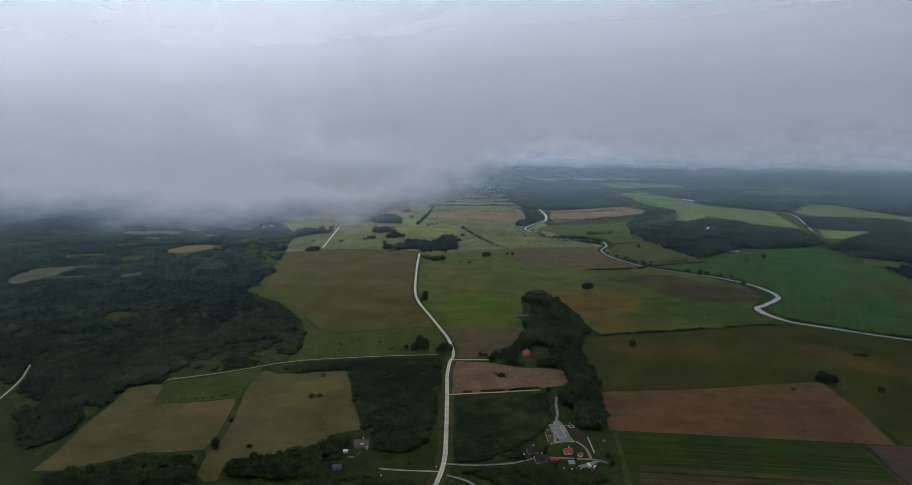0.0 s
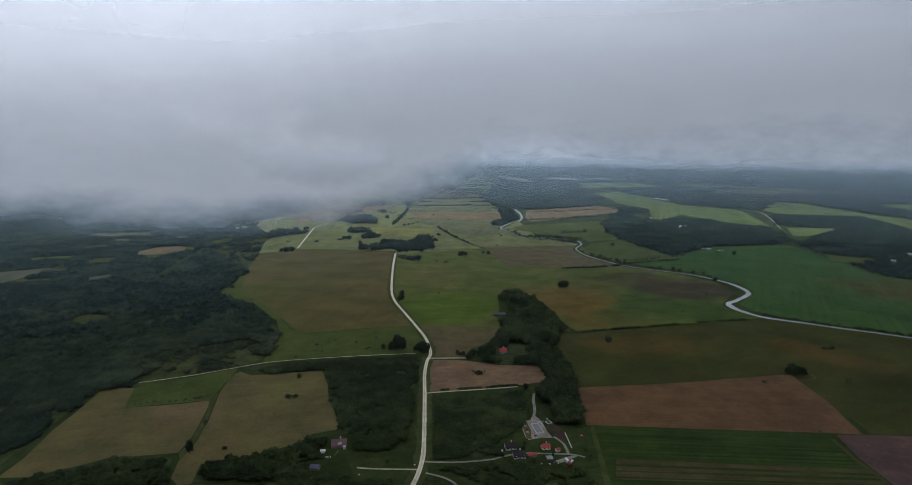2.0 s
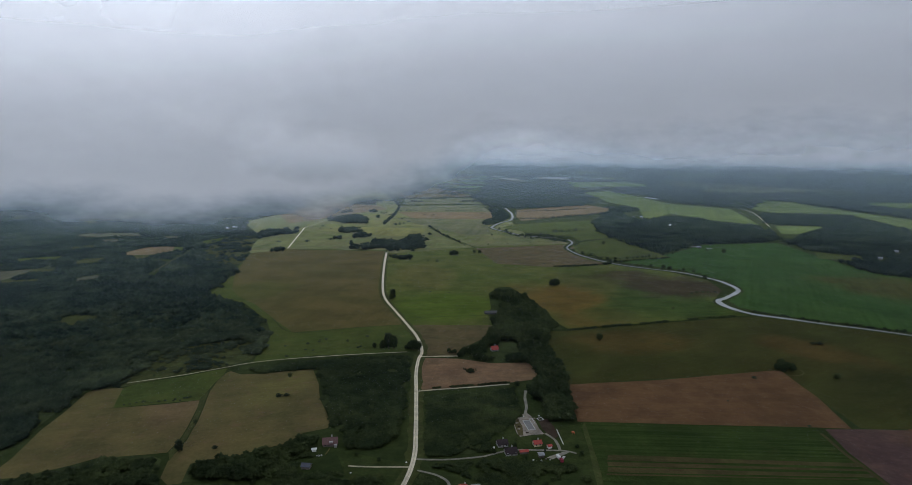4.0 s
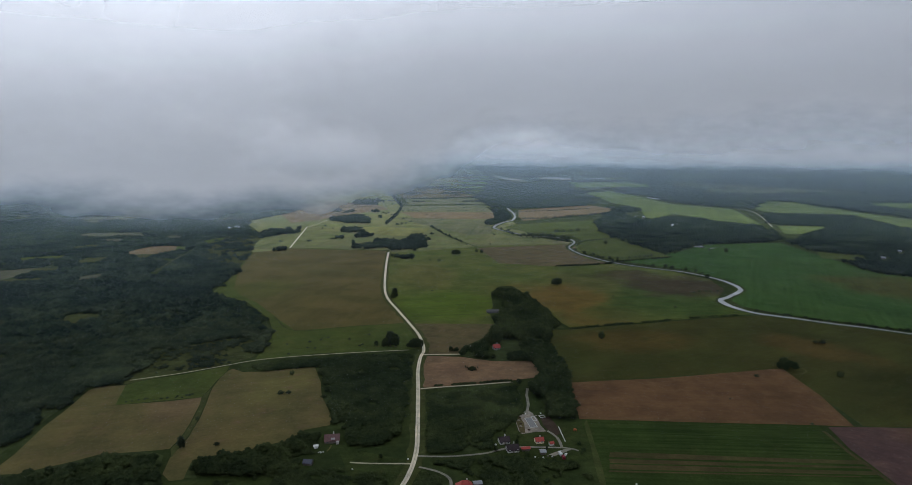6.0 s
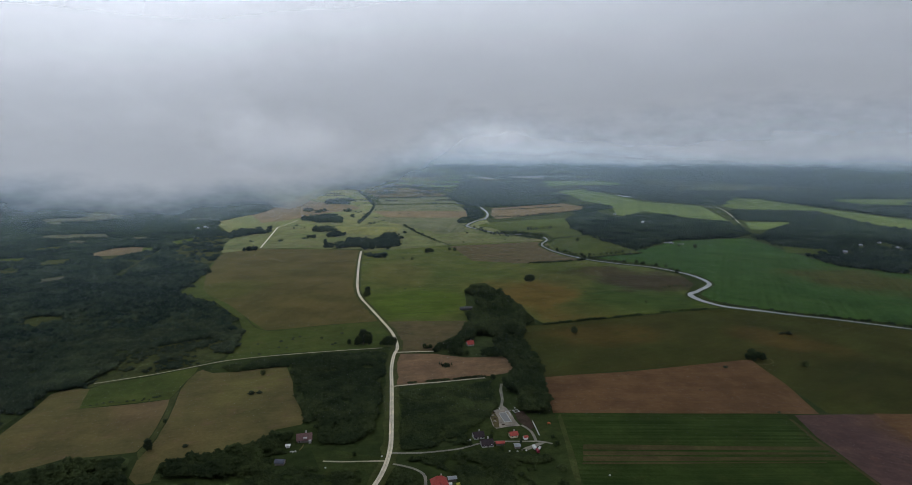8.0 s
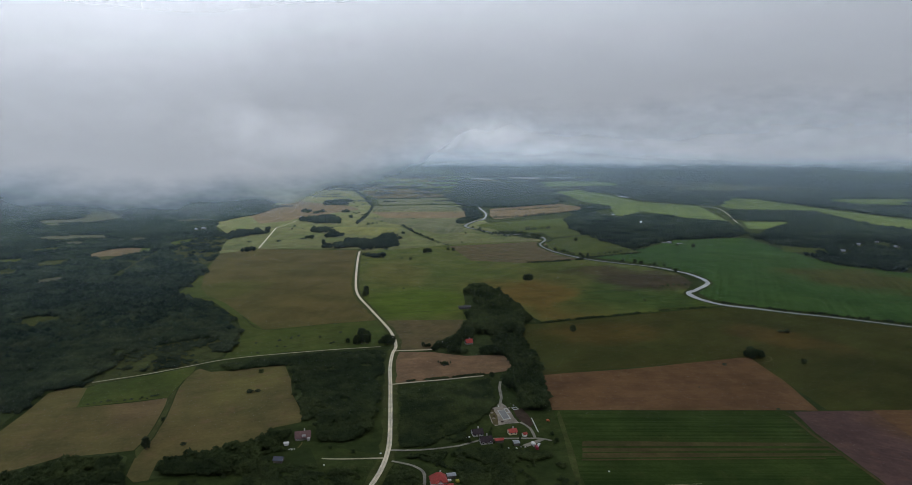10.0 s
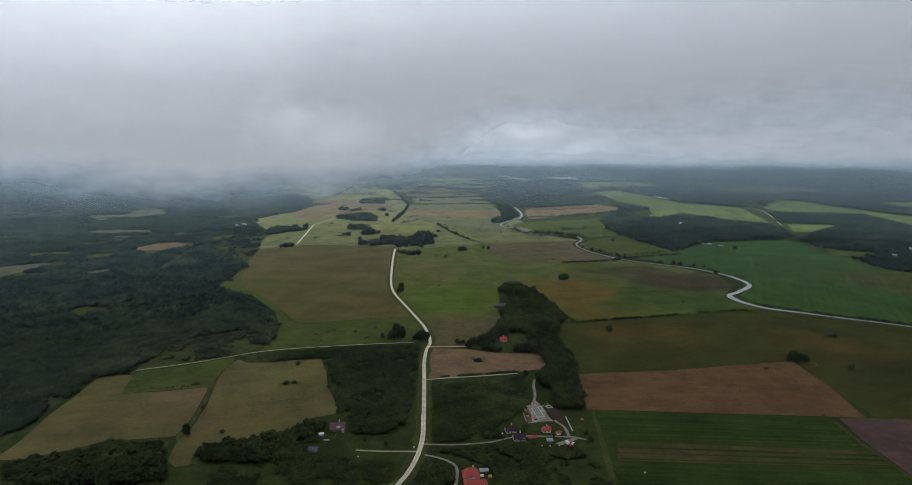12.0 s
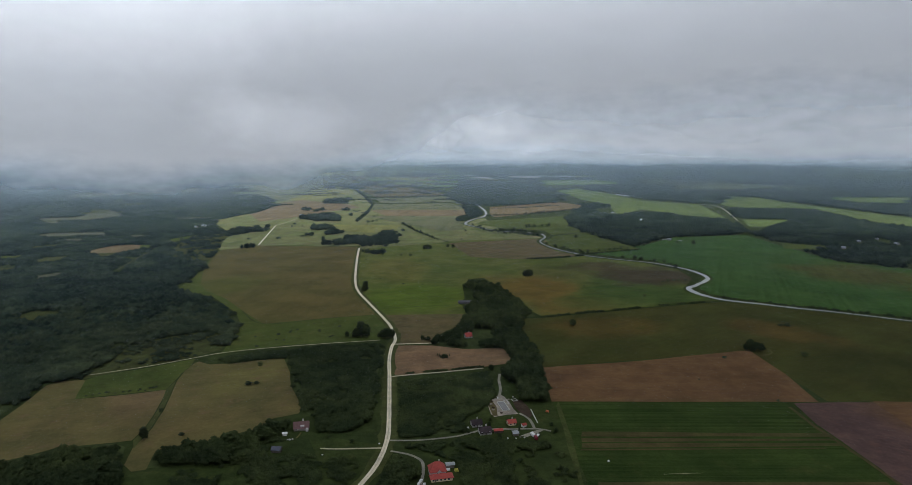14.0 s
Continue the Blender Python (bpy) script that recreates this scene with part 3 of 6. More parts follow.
def forest(name, polys, spacing, height, per, mat, label, holes=(), near=0.0, far=1e9, seed=1, cover=1.0, clear=0.0, edge=4.0, fine=0.42, stand=70.0, uneven=0.45, taper=0.3, close=0.62, trim=0.85):
    """Woodland over the outlines: trees on an uneven grid, each a core with leaf clumps over its crown, joined into one canopy.
    clear: share of open ground; uneven: how much height follows the stand, from thicket to grown trees; taper: share of pointed crowns."""
    rng = np.random.default_rng(seed)
    xs = [p[0] for q in polys for p in q]
    ys = [p[1] for q in polys for p in q]
    gx, gy = np.meshgrid(np.arange(min(xs), max(xs), spacing), np.arange(min(ys), max(ys), spacing))
    X = gx.ravel() + rng.uniform(-0.6, 0.6, gx.size) * spacing
    Y = gy.ravel() + rng.uniform(-0.6, 0.6, gx.size) * spacing
    D = np.hypot(X, Y) + rng.uniform(-130, 130, X.size)
    keep = (D >= near) & (D < far) & (rng.random(X.size) < cover) & (np.abs(X) < Y * 1.0 + 60)
    X, Y = X[keep], Y[keep]
    back = 1 + trim * height / (EYE_H - height)
    keep = np.zeros(X.shape, bool)
    ex, ey = fbm(X, Y, 23.0, 6.6) * edge, fbm(X, Y, 23.0, 9.9) * edge
    for q in polys:
        keep |= inside(q, X + ex, Y + ey) & inside(q, X * back + ex, Y * back + ey)
    X, Y, ex, ey = X[keep], Y[keep], ex[keep], ey[keep]
    keep = np.ones(X.shape, bool)
    for q in holes:
        wx, wy = (ex * 0.6, ey * 0.6) if len(q) > 4 else (0.0, 0.0)
        keep &= ~(inside(q, X + wx, Y + wy) | inside(q, X * back + wx, Y * back + wy))
    X, Y = X[keep], Y[keep]
    # stands: thickets, grown wood and openings follow two slow fields
    g = fbm(X, Y * 0.7, stand, 1.7) * 0.75 + fbm(X, Y, stand * 0.28, 8.1) * 0.35
    keep = g > -0.62 + clear
    X, Y, g = X[keep], Y[keep], g[keep]
    n = len(X)
    size = np.exp(rng.normal(0, 0.18, n)) * (1 + uneven * np.clip(g, -0.9, 0.9))
    H = height * size ** 0.8 * rng.uniform(0.85, 1.15, n)
    crown = spacing * close * size ** 0.4 * rng.uniform(0.8, 1.2, n)
    point = rng.random(n) < taper
    Cs, Rs = [], []
    for k in range(per):
        if k == 0:
            off, up, rad, rz = np.zeros((n, 2)), np.full(n, 0.5), crown * (0.85 if per > 1 else 1.15), H * 0.46
        else:
            a, el = rng.uniform(0, 6.283, n), np.arcsin(rng.uniform(-0.15, 1.0, n))
            reach = np.cos(el) * np.where(point, 1 - 0.55 * np.sin(np.maximum(el, 0)), 1.0)
            off = np.stack([np.cos(a) * reach, np.sin(a) * reach], 1) * crown[:, None] * 0.95
            up = 0.5 + 0.46 * np.sin(el)
            rad = crown * rng.uniform(0.7, 1.3, n) * fine
            rz = rad * rng.uniform(0.6, 1.0, n)
        wx, wy, wz, s = warp_np(X + off[:, 0], Y + off[:, 1])
        Cs.append(np.stack([wx, wy, wz + H * s * up], 1))
        Rs.append(np.stack([rad * s, rad * s, rz * s], 1))
    P, F = clumps(rng, np.concatenate(Cs), np.concatenate(Rs))
    ob = new(name, mesh_np(name, P, F, mat, True))
    return tagged(ob, label, "forest", kind="stuff")


# ---------------------------------------------------------------- the plan, in metres
PLAN = {
    "F1": [(-410, 1387), (-420, 1475), (-345, 1530), (-101, 1491), (-83, 1140), (-74, 999), (-54, 902), (-28, 827), (-101, 814), (-178, 796), (-215, 857), (-272, 957), (-315, 1013), (-343, 1072), (-378, 1204)],
    "F2": [(-368, 1032), (-378, 1174), (-417, 1413), (-360, 1550), (-100, 1515), (-75, 995), (-23, 814), (-9, 712), (-61, 704), (-128, 700), (-198, 675), (-199, 714), (-204, 790), (-230, 862), (-287, 959)],
    "MEADOW_E": [(-96, 1456), (15, 1500), (170, 1570), (390, 1600), (370, 1381), (408, 1282), (492, 1196), (533, 1112), (519, 1026), (467, 948), (463, 892), (487, 858), (453, 851), (322, 823), (192, 793), (181, 834), (180, 899), (173, 963), (159, 1021), (150, 1068), (128, 1065), (106, 1017), (99, 916), (85, 865), (-36, 854), (-57, 922), (-76, 1033)],
    "STUBBLE": [(-27, 824), (24, 822), (89, 818), (86, 793), (75, 760), (39, 712), (37, 689), (-6, 691), (-11, 748)],
    "PINK": [(-5, 684), (37, 680), (72, 663), (115, 663), (119, 628), (111, 610), (84, 602), (41, 593), (-8, 586), (-7, 632)],
    "SCRUB_R": [(0, 571), (88, 586), (86, 545), (84, 528), (66, 480), (55, 466), (47, 455), (-1, 450), (-3, 508)],
    "BELT": [(106, 1007), (127, 1055), (148, 1058), (158, 1011), (172, 954), (179, 892), (180, 831), (184, 795), (162, 791), (152, 752), (150, 700), (147, 655), (141, 598), (139, 556), (131, 507), (109, 507), (108, 549), (93, 582), (117, 611), (117, 663), (92, 661), (72, 663), (40, 682), (33, 692), (39, 729), (59, 751), (78, 788), (91, 817), (98, 860), (116, 886), (124, 935)],
    "G1": [(152, 752), (161, 785), (190, 787), (322, 817), (453, 845), (490, 850), (590, 776), (663, 713), (448, 475), (373, 483), (379, 551), (384, 624), (142, 594), (147, 655), (150, 700)],
    "G2": [(142, 594), (252, 604), (375, 625), (386, 624), (379, 551), (364, 482), (334, 486), (132, 507)],
    "G3": [(133, 506), (334, 485), (327, 434), (325, 372), (321, 338), (120, 358), (124, 391), (127, 444)],
    "G4": [(341, 482), (446, 474), (441, 398), (359, 321), (322, 331), (328, 370), (332, 441)],
    "BELT_YARD": [(88, 742), (109, 742), (117, 712), (104, 702), (93, 706)],
    "DOTS": [(-540, 1470), (-595, 1710), (-565, 1810), (-485, 1775), (-430, 1475), (-400, 1330), (-460, 1330)],
    "SCRUB_E": [(60, 428), (118, 428), (124, 392), (112, 340), (60, 340)],
    "E11": [(900, 1340), (985, 1310), (1030, 1365), (985, 1400), (955, 1435)],
    "E12": [(2215, 5455), (2600, 5105), (2760, 4495), (2960, 3990), (2810, 3780), (2600, 4235), (2380, 4675), (2020, 4970)],
    "E13": [(2025, 4635), (2670, 4135), (2525, 3910), (1945, 4450)],
    "N_FAR": [(-405, 7435), (790, 7710), (570, 5785), (390, 4285), (235, 3985), (210, 4630), (-195, 4820)],
    "E14": [(1275, 7125), (1615, 6810), (1485, 6260), (1185, 6615)],
    "E15": [(785, 7840), (925, 7345), (995, 6430), (915, 6090), (805, 6615)],
    "L_STRIP": [(-218, 570), (-211, 543), (-206, 512), (-203, 484), (-204, 466), (-198, 452), (-199, 473), (-199, 488), (-203, 523), (-209, 556), (-217, 594)],
    "H_L3": [(-284, 563), (-262, 567), (-240, 571), (-226, 577)],
    "G5": [(412, 479), (446, 474), (441, 400), (403, 427)],
    "L1": [(-321, 431), (-321, 462), (-329, 510), (-332, 561), (-336, 594), (-330, 604), (-306, 606), (-291, 556), (-267, 559), (-243, 563), (-218, 571), (-212, 543), (-207, 512), (-204, 484), (-205, 466), (-216, 464), (-256, 459), (-269, 449), (-299, 432)],
    "L2": [(-216, 645), (-213, 650), (-199, 639), (-176, 640), (-154, 647), (-136, 651), (-125, 652), (-111, 607), (-103, 567), (-92, 537), (-85, 514), (-86, 504), (-105, 496), (-115, 477), (-127, 471), (-150, 458), (-169, 453), (-180, 447), (-179, 438), (-176, 419), (-185, 417), (-194, 427), (-199, 452), (-198, 473), (-198, 488), (-202, 523), (-208, 556), (-216, 594), (-218, 622)],
    "L3": [(-306, 606), (-291, 556), (-218, 571), (-218, 594), (-219, 615), (-217, 639), (-220, 660), (-238, 649), (-256, 636), (-280, 625), (-300, 613)],
    "LAWN": [(-187, 400), (-190, 414), (-177, 416), (-127, 418), (-87, 416), (-81, 389)],
    "LAWN2": [(-74, 465), (-45, 452), (-14, 439), (-16, 426), (-35, 384), (-51, 386), (-63, 432)],
    "TAN": [(-730, 1495), (-710, 1580), (-650, 1595), (-625, 1520), (-640, 1465), (-705, 1445)],
    "CLR1": [(-849, 1094), (-885, 1235), (-800, 1290), (-793, 1190), (-803, 1090)],
    "CLR2": [(-524, 859), (-519, 910), (-480, 896), (-489, 844)],
    "CLR3": [(-1040, 1840), (-1005, 1880), (-900, 1825), (-905, 1785), (-995, 1795)],
    "CLR4": [(-910, 1725), (-865, 1745), (-820, 1665), (-855, 1650)],
    "CLR5": [(-2000, 3760), (-1980, 4060), (-1740, 4360), (-1480, 4740), (-1260, 4140), (-1440, 4020), (-1680, 3760), (-1840, 3620)],
    "CLR6": [(-1255, 2490), (-1195, 2700), (-1060, 2420), (-1070, 2285), (-1105, 2230)],
    "CLR7": [(-620, 1680), (-585, 1760), (-550, 1695), (-585, 1630)],
    "CLR8": [(-1235, 2185), (-1185, 2260), (-1145, 2155)],
    "CLR9": [(-830, 2320), (-695, 2345), (-675, 2275), (-800, 2250)],
    "ROUGH_L": [(-314, 704), (-291, 735), (-247, 768), (-214, 751), (-201, 692), (-222, 666), (-308, 608), (-323, 604), (-309, 645)],
    "NORTH": [(-620, 2110), (-645, 2215), (-605, 2385), (-575, 2505), (-570, 2805), (-620, 3150), (-570, 3235), (-600, 4400), (-400, 5040), (-320, 4720), (-125, 2885), (-130, 2065), (5, 1975), (25, 1520), (-100, 1505), (-350, 1535), (-415, 1455), (-450, 1540), (-480, 1790), (-540, 1930)],
    "N_BROWN": [(-590, 2460), (-600, 2955), (-505, 3230), (-240, 2900), (-170, 2685), (-300, 2470), (-395, 2245), (-475, 2130)],
    "N_PALE": [(-570, 3235), (-580, 4400), (-380, 4820), (-270, 3770), (-415, 3260)],
    "N_GREEN0": [(-1000, 4150), (-1500, 6020), (-1640, 8080), (-1020, 8500), (-400, 5400), (-600, 4500), (-570, 3330), (-570, 3235), (-620, 3105), (-770, 3595)],
    "N_YEL": [(-170, 1820), (-215, 2005), (5, 1955), (-15, 1800), (-80, 1765)],
    "N_STRIP1": [(-125, 2885), (260, 2905), (275, 2560), (-115, 2585)],
    "N_STRIP2": [(-115, 2555), (275, 2530), (255, 2245), (-50, 2285)],
    "N_STRIP3": [(-120, 2295), (-60, 2290), (220, 2225), (195, 1820), (125, 1780), (10, 2010)],
    "N_STRIP4": [(125, 1770), (190, 1805), (265, 1640), (125, 1555)],
    "N_STRIP0": [(-340, 4720), (-40, 4980), (290, 3560), (-125, 3410)],
    "N_STRIPM": [(-125, 3360), (280, 3450), (280, 2980), (-90, 2955)],
    "N3": [(125, 1530), (385, 1590), (358, 1364), (398, 1291), (262, 1260), (154, 1304)],
    "E1": [(427, 1321), (605, 1440), (740, 1570), (955, 1595), (920, 1360), (897, 1156), (976, 1060), (1029, 958), (740, 683), (682, 735), (621, 782), (530, 845), (485, 902), (491, 945), (553, 1022), (567, 1101), (525, 1214)],
    "E2": [(295, 2065), (605, 2195), (540, 1855), (530, 1715), (425, 1660), (425, 1760), (315, 1835), (250, 1980)],
    "E3": [(425, 1635), (530, 1700), (565, 1376), (421, 1322), (377, 1408), (385, 1545)],
    "E4": [(395, 2635), (775, 2905), (830, 2670), (720, 2465), (345, 2185), (350, 2330)],
    "E5": [(1040, 3960), (1280, 4160), (1210, 2965), (1365, 2665), (1140, 2015), (1060, 2155), (1005, 2455), (800, 2170), (965, 2725), (935, 3050)],
    "E6": [(1460, 2650), (1805, 3205), (1905, 3085), (1810, 2495), (1795, 1965), (1570, 1720), (1565, 1895), (1725, 2380), (1430, 2485)],
    "E7": [(1180, 1990), (1340, 1965), (1125, 1775), (1080, 1785)],
    "E8": [(2200, 3040), (2700, 2960), (2355, 2590), (2185, 2690)],
    "E9": [(1310, 5645), (1885, 5645), (1845, 4810), (1165, 4720)],
    "E10": [(1880, 4300), (2480, 4020), (2200, 3900), (1860, 4060)],
    "W1": [(600, 2175), (785, 2485), (800, 2240), (960, 2350), (1140, 2320), (1120, 1975), (1015, 1670), (930, 1610), (680, 1540), (562, 1376), (545, 1570), (525, 1790)],
    "W2": [(1390, 2460), (1565, 2530), (1690, 2330), (1545, 1845), (1555, 1705), (1490, 1395), (1029, 958), (971, 1055), (885, 1158), (905, 1315), (940, 1390), (990, 1630), (1135, 1775), (1345, 1965), (1190, 2030)],
    "W3": [(260, 3500), (290, 2955), (345, 2740), (570, 2735), (765, 2870), (905, 3490), (1020, 4125), (1075, 4625), (1070, 5145), (875, 5645), (615, 5510), (485, 4720), (370, 4055)],
    "W_NE": [(1400, 4600), (2260, 5400), (3860, 6280), (4760, 4500), (2055, 1930), (1830, 2005), (1875, 2590), (1860, 3305), (1440, 2650), (1270, 3045)],
    "FOREST_L": [(-7820, 10580), (-2080, 6300), (-1045, 3900), (-770, 3595), (-630, 3150), (-575, 2805), (-580, 2505), (-610, 2385), (-645, 2210), (-605, 2035), (-520, 1865), (-480, 1775), (-450, 1540), (-419, 1388), (-382, 1186), (-375, 1042), (-318, 983), (-238, 870), (-203, 790), (-197, 709), (-223, 670), (-316, 611), (-340, 602), (-336, 533), (-332, 450), (-675, 841)],
    "FOREST_LB": [(-316, 439), (-291, 447), (-269, 451), (-238, 464), (-215, 462), (-205, 456), (-198, 431), (-185, 395), (-279, 384)],
    "FOREST_LC": [(-177, 421), (-182, 441), (-154, 466), (-129, 474), (-115, 478), (-106, 493), (-92, 494), (-85, 466), (-99, 457), (-108, 439), (-103, 417), (-124, 421)],
    "FOREST_M": [(-109, 606), (-125, 678), (-87, 689), (-20, 690), (-20, 640), (-24, 580), (-22, 520), (-28, 480), (-40, 462), (-62, 463), (-70, 488), (-84, 515), (-91, 537), (-102, 567)],
    "BOTTOM": [(-1, 441), (48, 440), (75, 436), (78, 395), (70, 346), (38, 353), (34, 392), (37, 407), (20, 422)],
    "C1": [(-200, 1640), (-185, 1535), (-160, 1515), (-125, 1530), (-95, 1545), (-85, 1495), (-50, 1490), (-10, 1535), (-5, 1640), (0, 1740), (-10, 1815), (-45, 1805), (-65, 1735), (-80, 1675), (-100, 1715), (-125, 1705), (-140, 1730), (-150, 1655), (-170, 1610)],
    "C2": [(-90, 1410), (-86, 1370), (-60, 1362), (-30, 1357), (-35, 1420), (-55, 1440), (-85, 1455)],
    "C3": [(-325, 2370), (-290, 2125), (-210, 2115), (-230, 2360), (-255, 2435), (-305, 2470)],
    "C4": [(-385, 3115), (-350, 2950), (-250, 2935), (-270, 3230), (-330, 3330), (-385, 3335)],
    "C5": [(-265, 1745), (-255, 1705), (-230, 1715), (-245, 1785), (-265, 1800)],
    "C6": [(-385, 1480), (-390, 1540), (-380, 1570), (-365, 1580), (-350, 1495)],
    "FARMWOOD_L": [(-495, 1765), (-520, 1925), (-495, 1970), (-445, 1965), (-410, 1945), (-385, 1850), (-425, 1825), (-450, 1760)],
    "RIVWOOD": [(285, 2825), (340, 2645), (325, 2385), (295, 2215), (235, 2075), (200, 2040), (210, 2205), (265, 2340)],
    "YARD": [(52, 481), (72, 501), (101, 481), (133, 507), (135, 449), (118, 432), (92, 437), (49, 447)],
    "PAD": [(85, 523), (90, 527), (93, 520), (95, 509), (95.5, 495), (98, 484), (87, 483), (77, 480), (75, 486), (75, 511), (76, 516), (83, 518)],
    "ROAD": [(-34, 368), (-27, 384), (-17, 411), (-11, 446), (-10, 485), (-11, 580), (-12, 632), (-10, 678), (-6, 710), (-13, 769), (-28, 830), (-47, 902), (-68, 985), (-79, 1084), (-91, 1310), (-96, 1466)],
    "R2": [(-24, 707), (-88, 700), (-158, 688), (-197, 677), (-226, 660), (-260, 640), (-287, 628), (-308, 619)],
    "R3": [(-7, 689), (37, 689)],
    "R4": [(-10, 583), (5, 586), (41, 591), (84, 598)],
    "R5": [(-9, 446), (13, 444), (44, 448), (64, 457), (87, 456), (108, 454), (117, 449)],
    "R6": [(-14, 434), (-30, 435), (-47, 436), (-60, 438)],
    "R7": [(-8, 429), (4, 423), (10, 418), (14, 412), (15, 405), (14, 390), (12, 380)],
    "R8": [(98, 580), (94, 561), (92, 539), (87, 520)],
    "R9": [(99, 485), (105, 472), (105, 454)],
    "R10": [(-350, 1545), (-395, 1990)],
    "R10B": [(-395, 1990), (-375, 2115), (-365, 2215)],
    "R11": [(1365, 2665), (1385, 2555), (1315, 2350), (1140, 1955)],
    "R12": [(-36, 858), (9, 866), (86, 872)],
    "R13": [(-547, 1224), (-567, 1366), (-585, 1565)],
    "R14": [(-444, 559), (-460, 612), (-484, 662)],
    "RIVER": [(580, 8400), (800, 7480), (1000, 6340), (685, 3875), (470, 3075), (365, 2740), (350, 2490), (335, 2330), (305, 2190), (260, 2110), (215, 1965), (255, 1840), (295, 1760), (355, 1725), (395, 1690), (395, 1615), (360, 1525), (361, 1430), (382, 1352), (411, 1290), (458, 1237), (513, 1187), (542, 1130), (553, 1079), (544, 1018), (498, 968), (472, 943), (469, 904), (484, 862), (522, 832), (563, 799), (609, 767), (667, 719), (730, 673)],
    "H1": [(10, 2010), (55, 1765), (105, 1580)],
    "H2a": [(-120, 2815), (-125, 2395), (-145, 2065)],
    "H2b": [(-380, 4820), (-210, 3585), (-120, 2815)],
    "H3": [(-185, 3365), (40, 3380), (275, 3450)],
    "H4": [(413, 1340), (498, 1366), (600, 1420)],
    "H5": [(268, 1260), (327, 1268), (404, 1291)],
    "H6": [(275, 1765), (355, 1725), (395, 1665)],
    "H7a": [(325, 2235), (495, 2285), (730, 2465)],
    "H7b": [(370, 2545), (535, 2585), (720, 2690)],
    "H8": [(190, 789), (259, 807), (322, 820), (390, 837), (453, 848)],
    "H9": [(125, 1565), (255, 1620), (395, 1640)],
    "H10": [(390, 1840), (505, 1890)],
    "H11": [(5, 590), (41, 594), (85, 602)],
    "H12": [(418, 1314), (562, 1367)],
    "HRIV": [(365, 1470), (416, 1306), (519, 1201), (548, 1142)],
    "HRIV2": [(488, 869), (567, 805), (614, 773), (672, 724)],
    "HL": [(-63, 718), (-21, 719)],
    "N_BASE": [(-130, 2045), (-125, 2885), (315, 2895), (310, 2235), (300, 1760), (390, 1615), (358, 1364), (140, 1290), (-95, 1437), (-105, 1785)],
    "HEDGE_S": [(-195, 665), (-126, 686), (-61, 695), (-19, 695), (-20, 679), (-85, 678), (-123, 669), (-125, 646), (-180, 637)],
    "GAP_M": [(-41, 862), (90, 872), (92, 814), (-30, 821)],
    "SCRUB_BL": [(-156, 397), (-157, 413), (-125, 424), (-93, 429), (-62, 429), (-38, 419), (-21, 409), (-26, 386), (-33, 360), (-139, 364)],
    "YARD_T1": [(-1, 441), (44, 443), (50, 437), (3, 431)],
    "YARD_T2": [(48, 445), (110, 434), (117, 429), (102, 418), (47, 430)],
    "RH_T": [(-8, 423), (3, 428), (12, 414), (17, 393), (18, 379), (15, 355), (-26, 359), (-17, 389)],
    "GREENH": [(1320, 7100), (1960, 6720), (1900, 6460), (1340, 6820)],
    "GREENH2": [(800, 8040), (900, 7580), (960, 6860), (860, 6980)],
    "W1B": [(780, 2905), (860, 2815), (1025, 2865), (935, 2590), (820, 2510), (730, 2275), (650, 2235), (740, 2495)],
    "C3B": [(-370, 2330), (-345, 2190), (-295, 2165), (-320, 2320), (-350, 2375)],
    "C4B": [(-320, 3290), (-280, 3380), (-230, 3230), (-260, 3145)],
    "C5B": [(-285, 1895), (-255, 1860), (-205, 1855), (-210, 1935), (-240, 2025), (-265, 2010)],
    "C7": [(-415, 2690), (-410, 2755), (-385, 2685), (-365, 2535), (-385, 2540)],
    "C8": [(-365, 2620), (-325, 2710), (-305, 2585), (-340, 2475)],
    "C9": [(-260, 2605), (-225, 2725), (-210, 2630), (-205, 2540), (-250, 2545)],
    "C10": [(-195, 2380), (-190, 2455), (-175, 2375), (-170, 2255), (-180, 2260)],
    "C12": [(-540, 4480), (-560, 5080), (-480, 4740), (-460, 4380)],
    "C13": [(-500, 4840), (-400, 5280), (-340, 4920), (-340, 4620), (-440, 4640)],
    "C14": [(-235, 1575), (-210, 1570), (-220, 1630), (-240, 1630)],
    "C14B": [(-225, 1745), (-205, 1725), (-160, 1750), (-170, 1835), (-205, 1885), (-215, 1825)],
    "C16": [(-335, 1545), (-335, 1585), (-315, 1585), (-305, 1540)],
    "FARMWOOD_M": [(-440, 1965), (-435, 2030), (-395, 2045), (-380, 1990), (-415, 1945)],
    "CLR10": [(-550, 1194), (-563, 1278), (-541, 1262), (-533, 1192)],
    "H13": [(-435, 2575), (-310, 2585), (-210, 2600)],
    "H14": [(-105, 2585), (80, 2590), (255, 2595)],
    "H15": [(-655, 3120), (-580, 3240)],
    "H16": [(-110, 2065), (-75, 2095)],
    "H17": [(-940, 5640), (-850, 5720), (-760, 5740)],
    "H18": [(-345, 1950), (-260, 1975)],
    "HRIV3": [(230, 1925), (275, 1735), (345, 1670), (380, 1630)],
    "FARM_B": [(-113, 472), (-92, 491), (-83, 469), (-89, 453), (-98, 452), (-95, 438), (-85, 431), (-64, 426), (-103, 417), (-109, 426)],
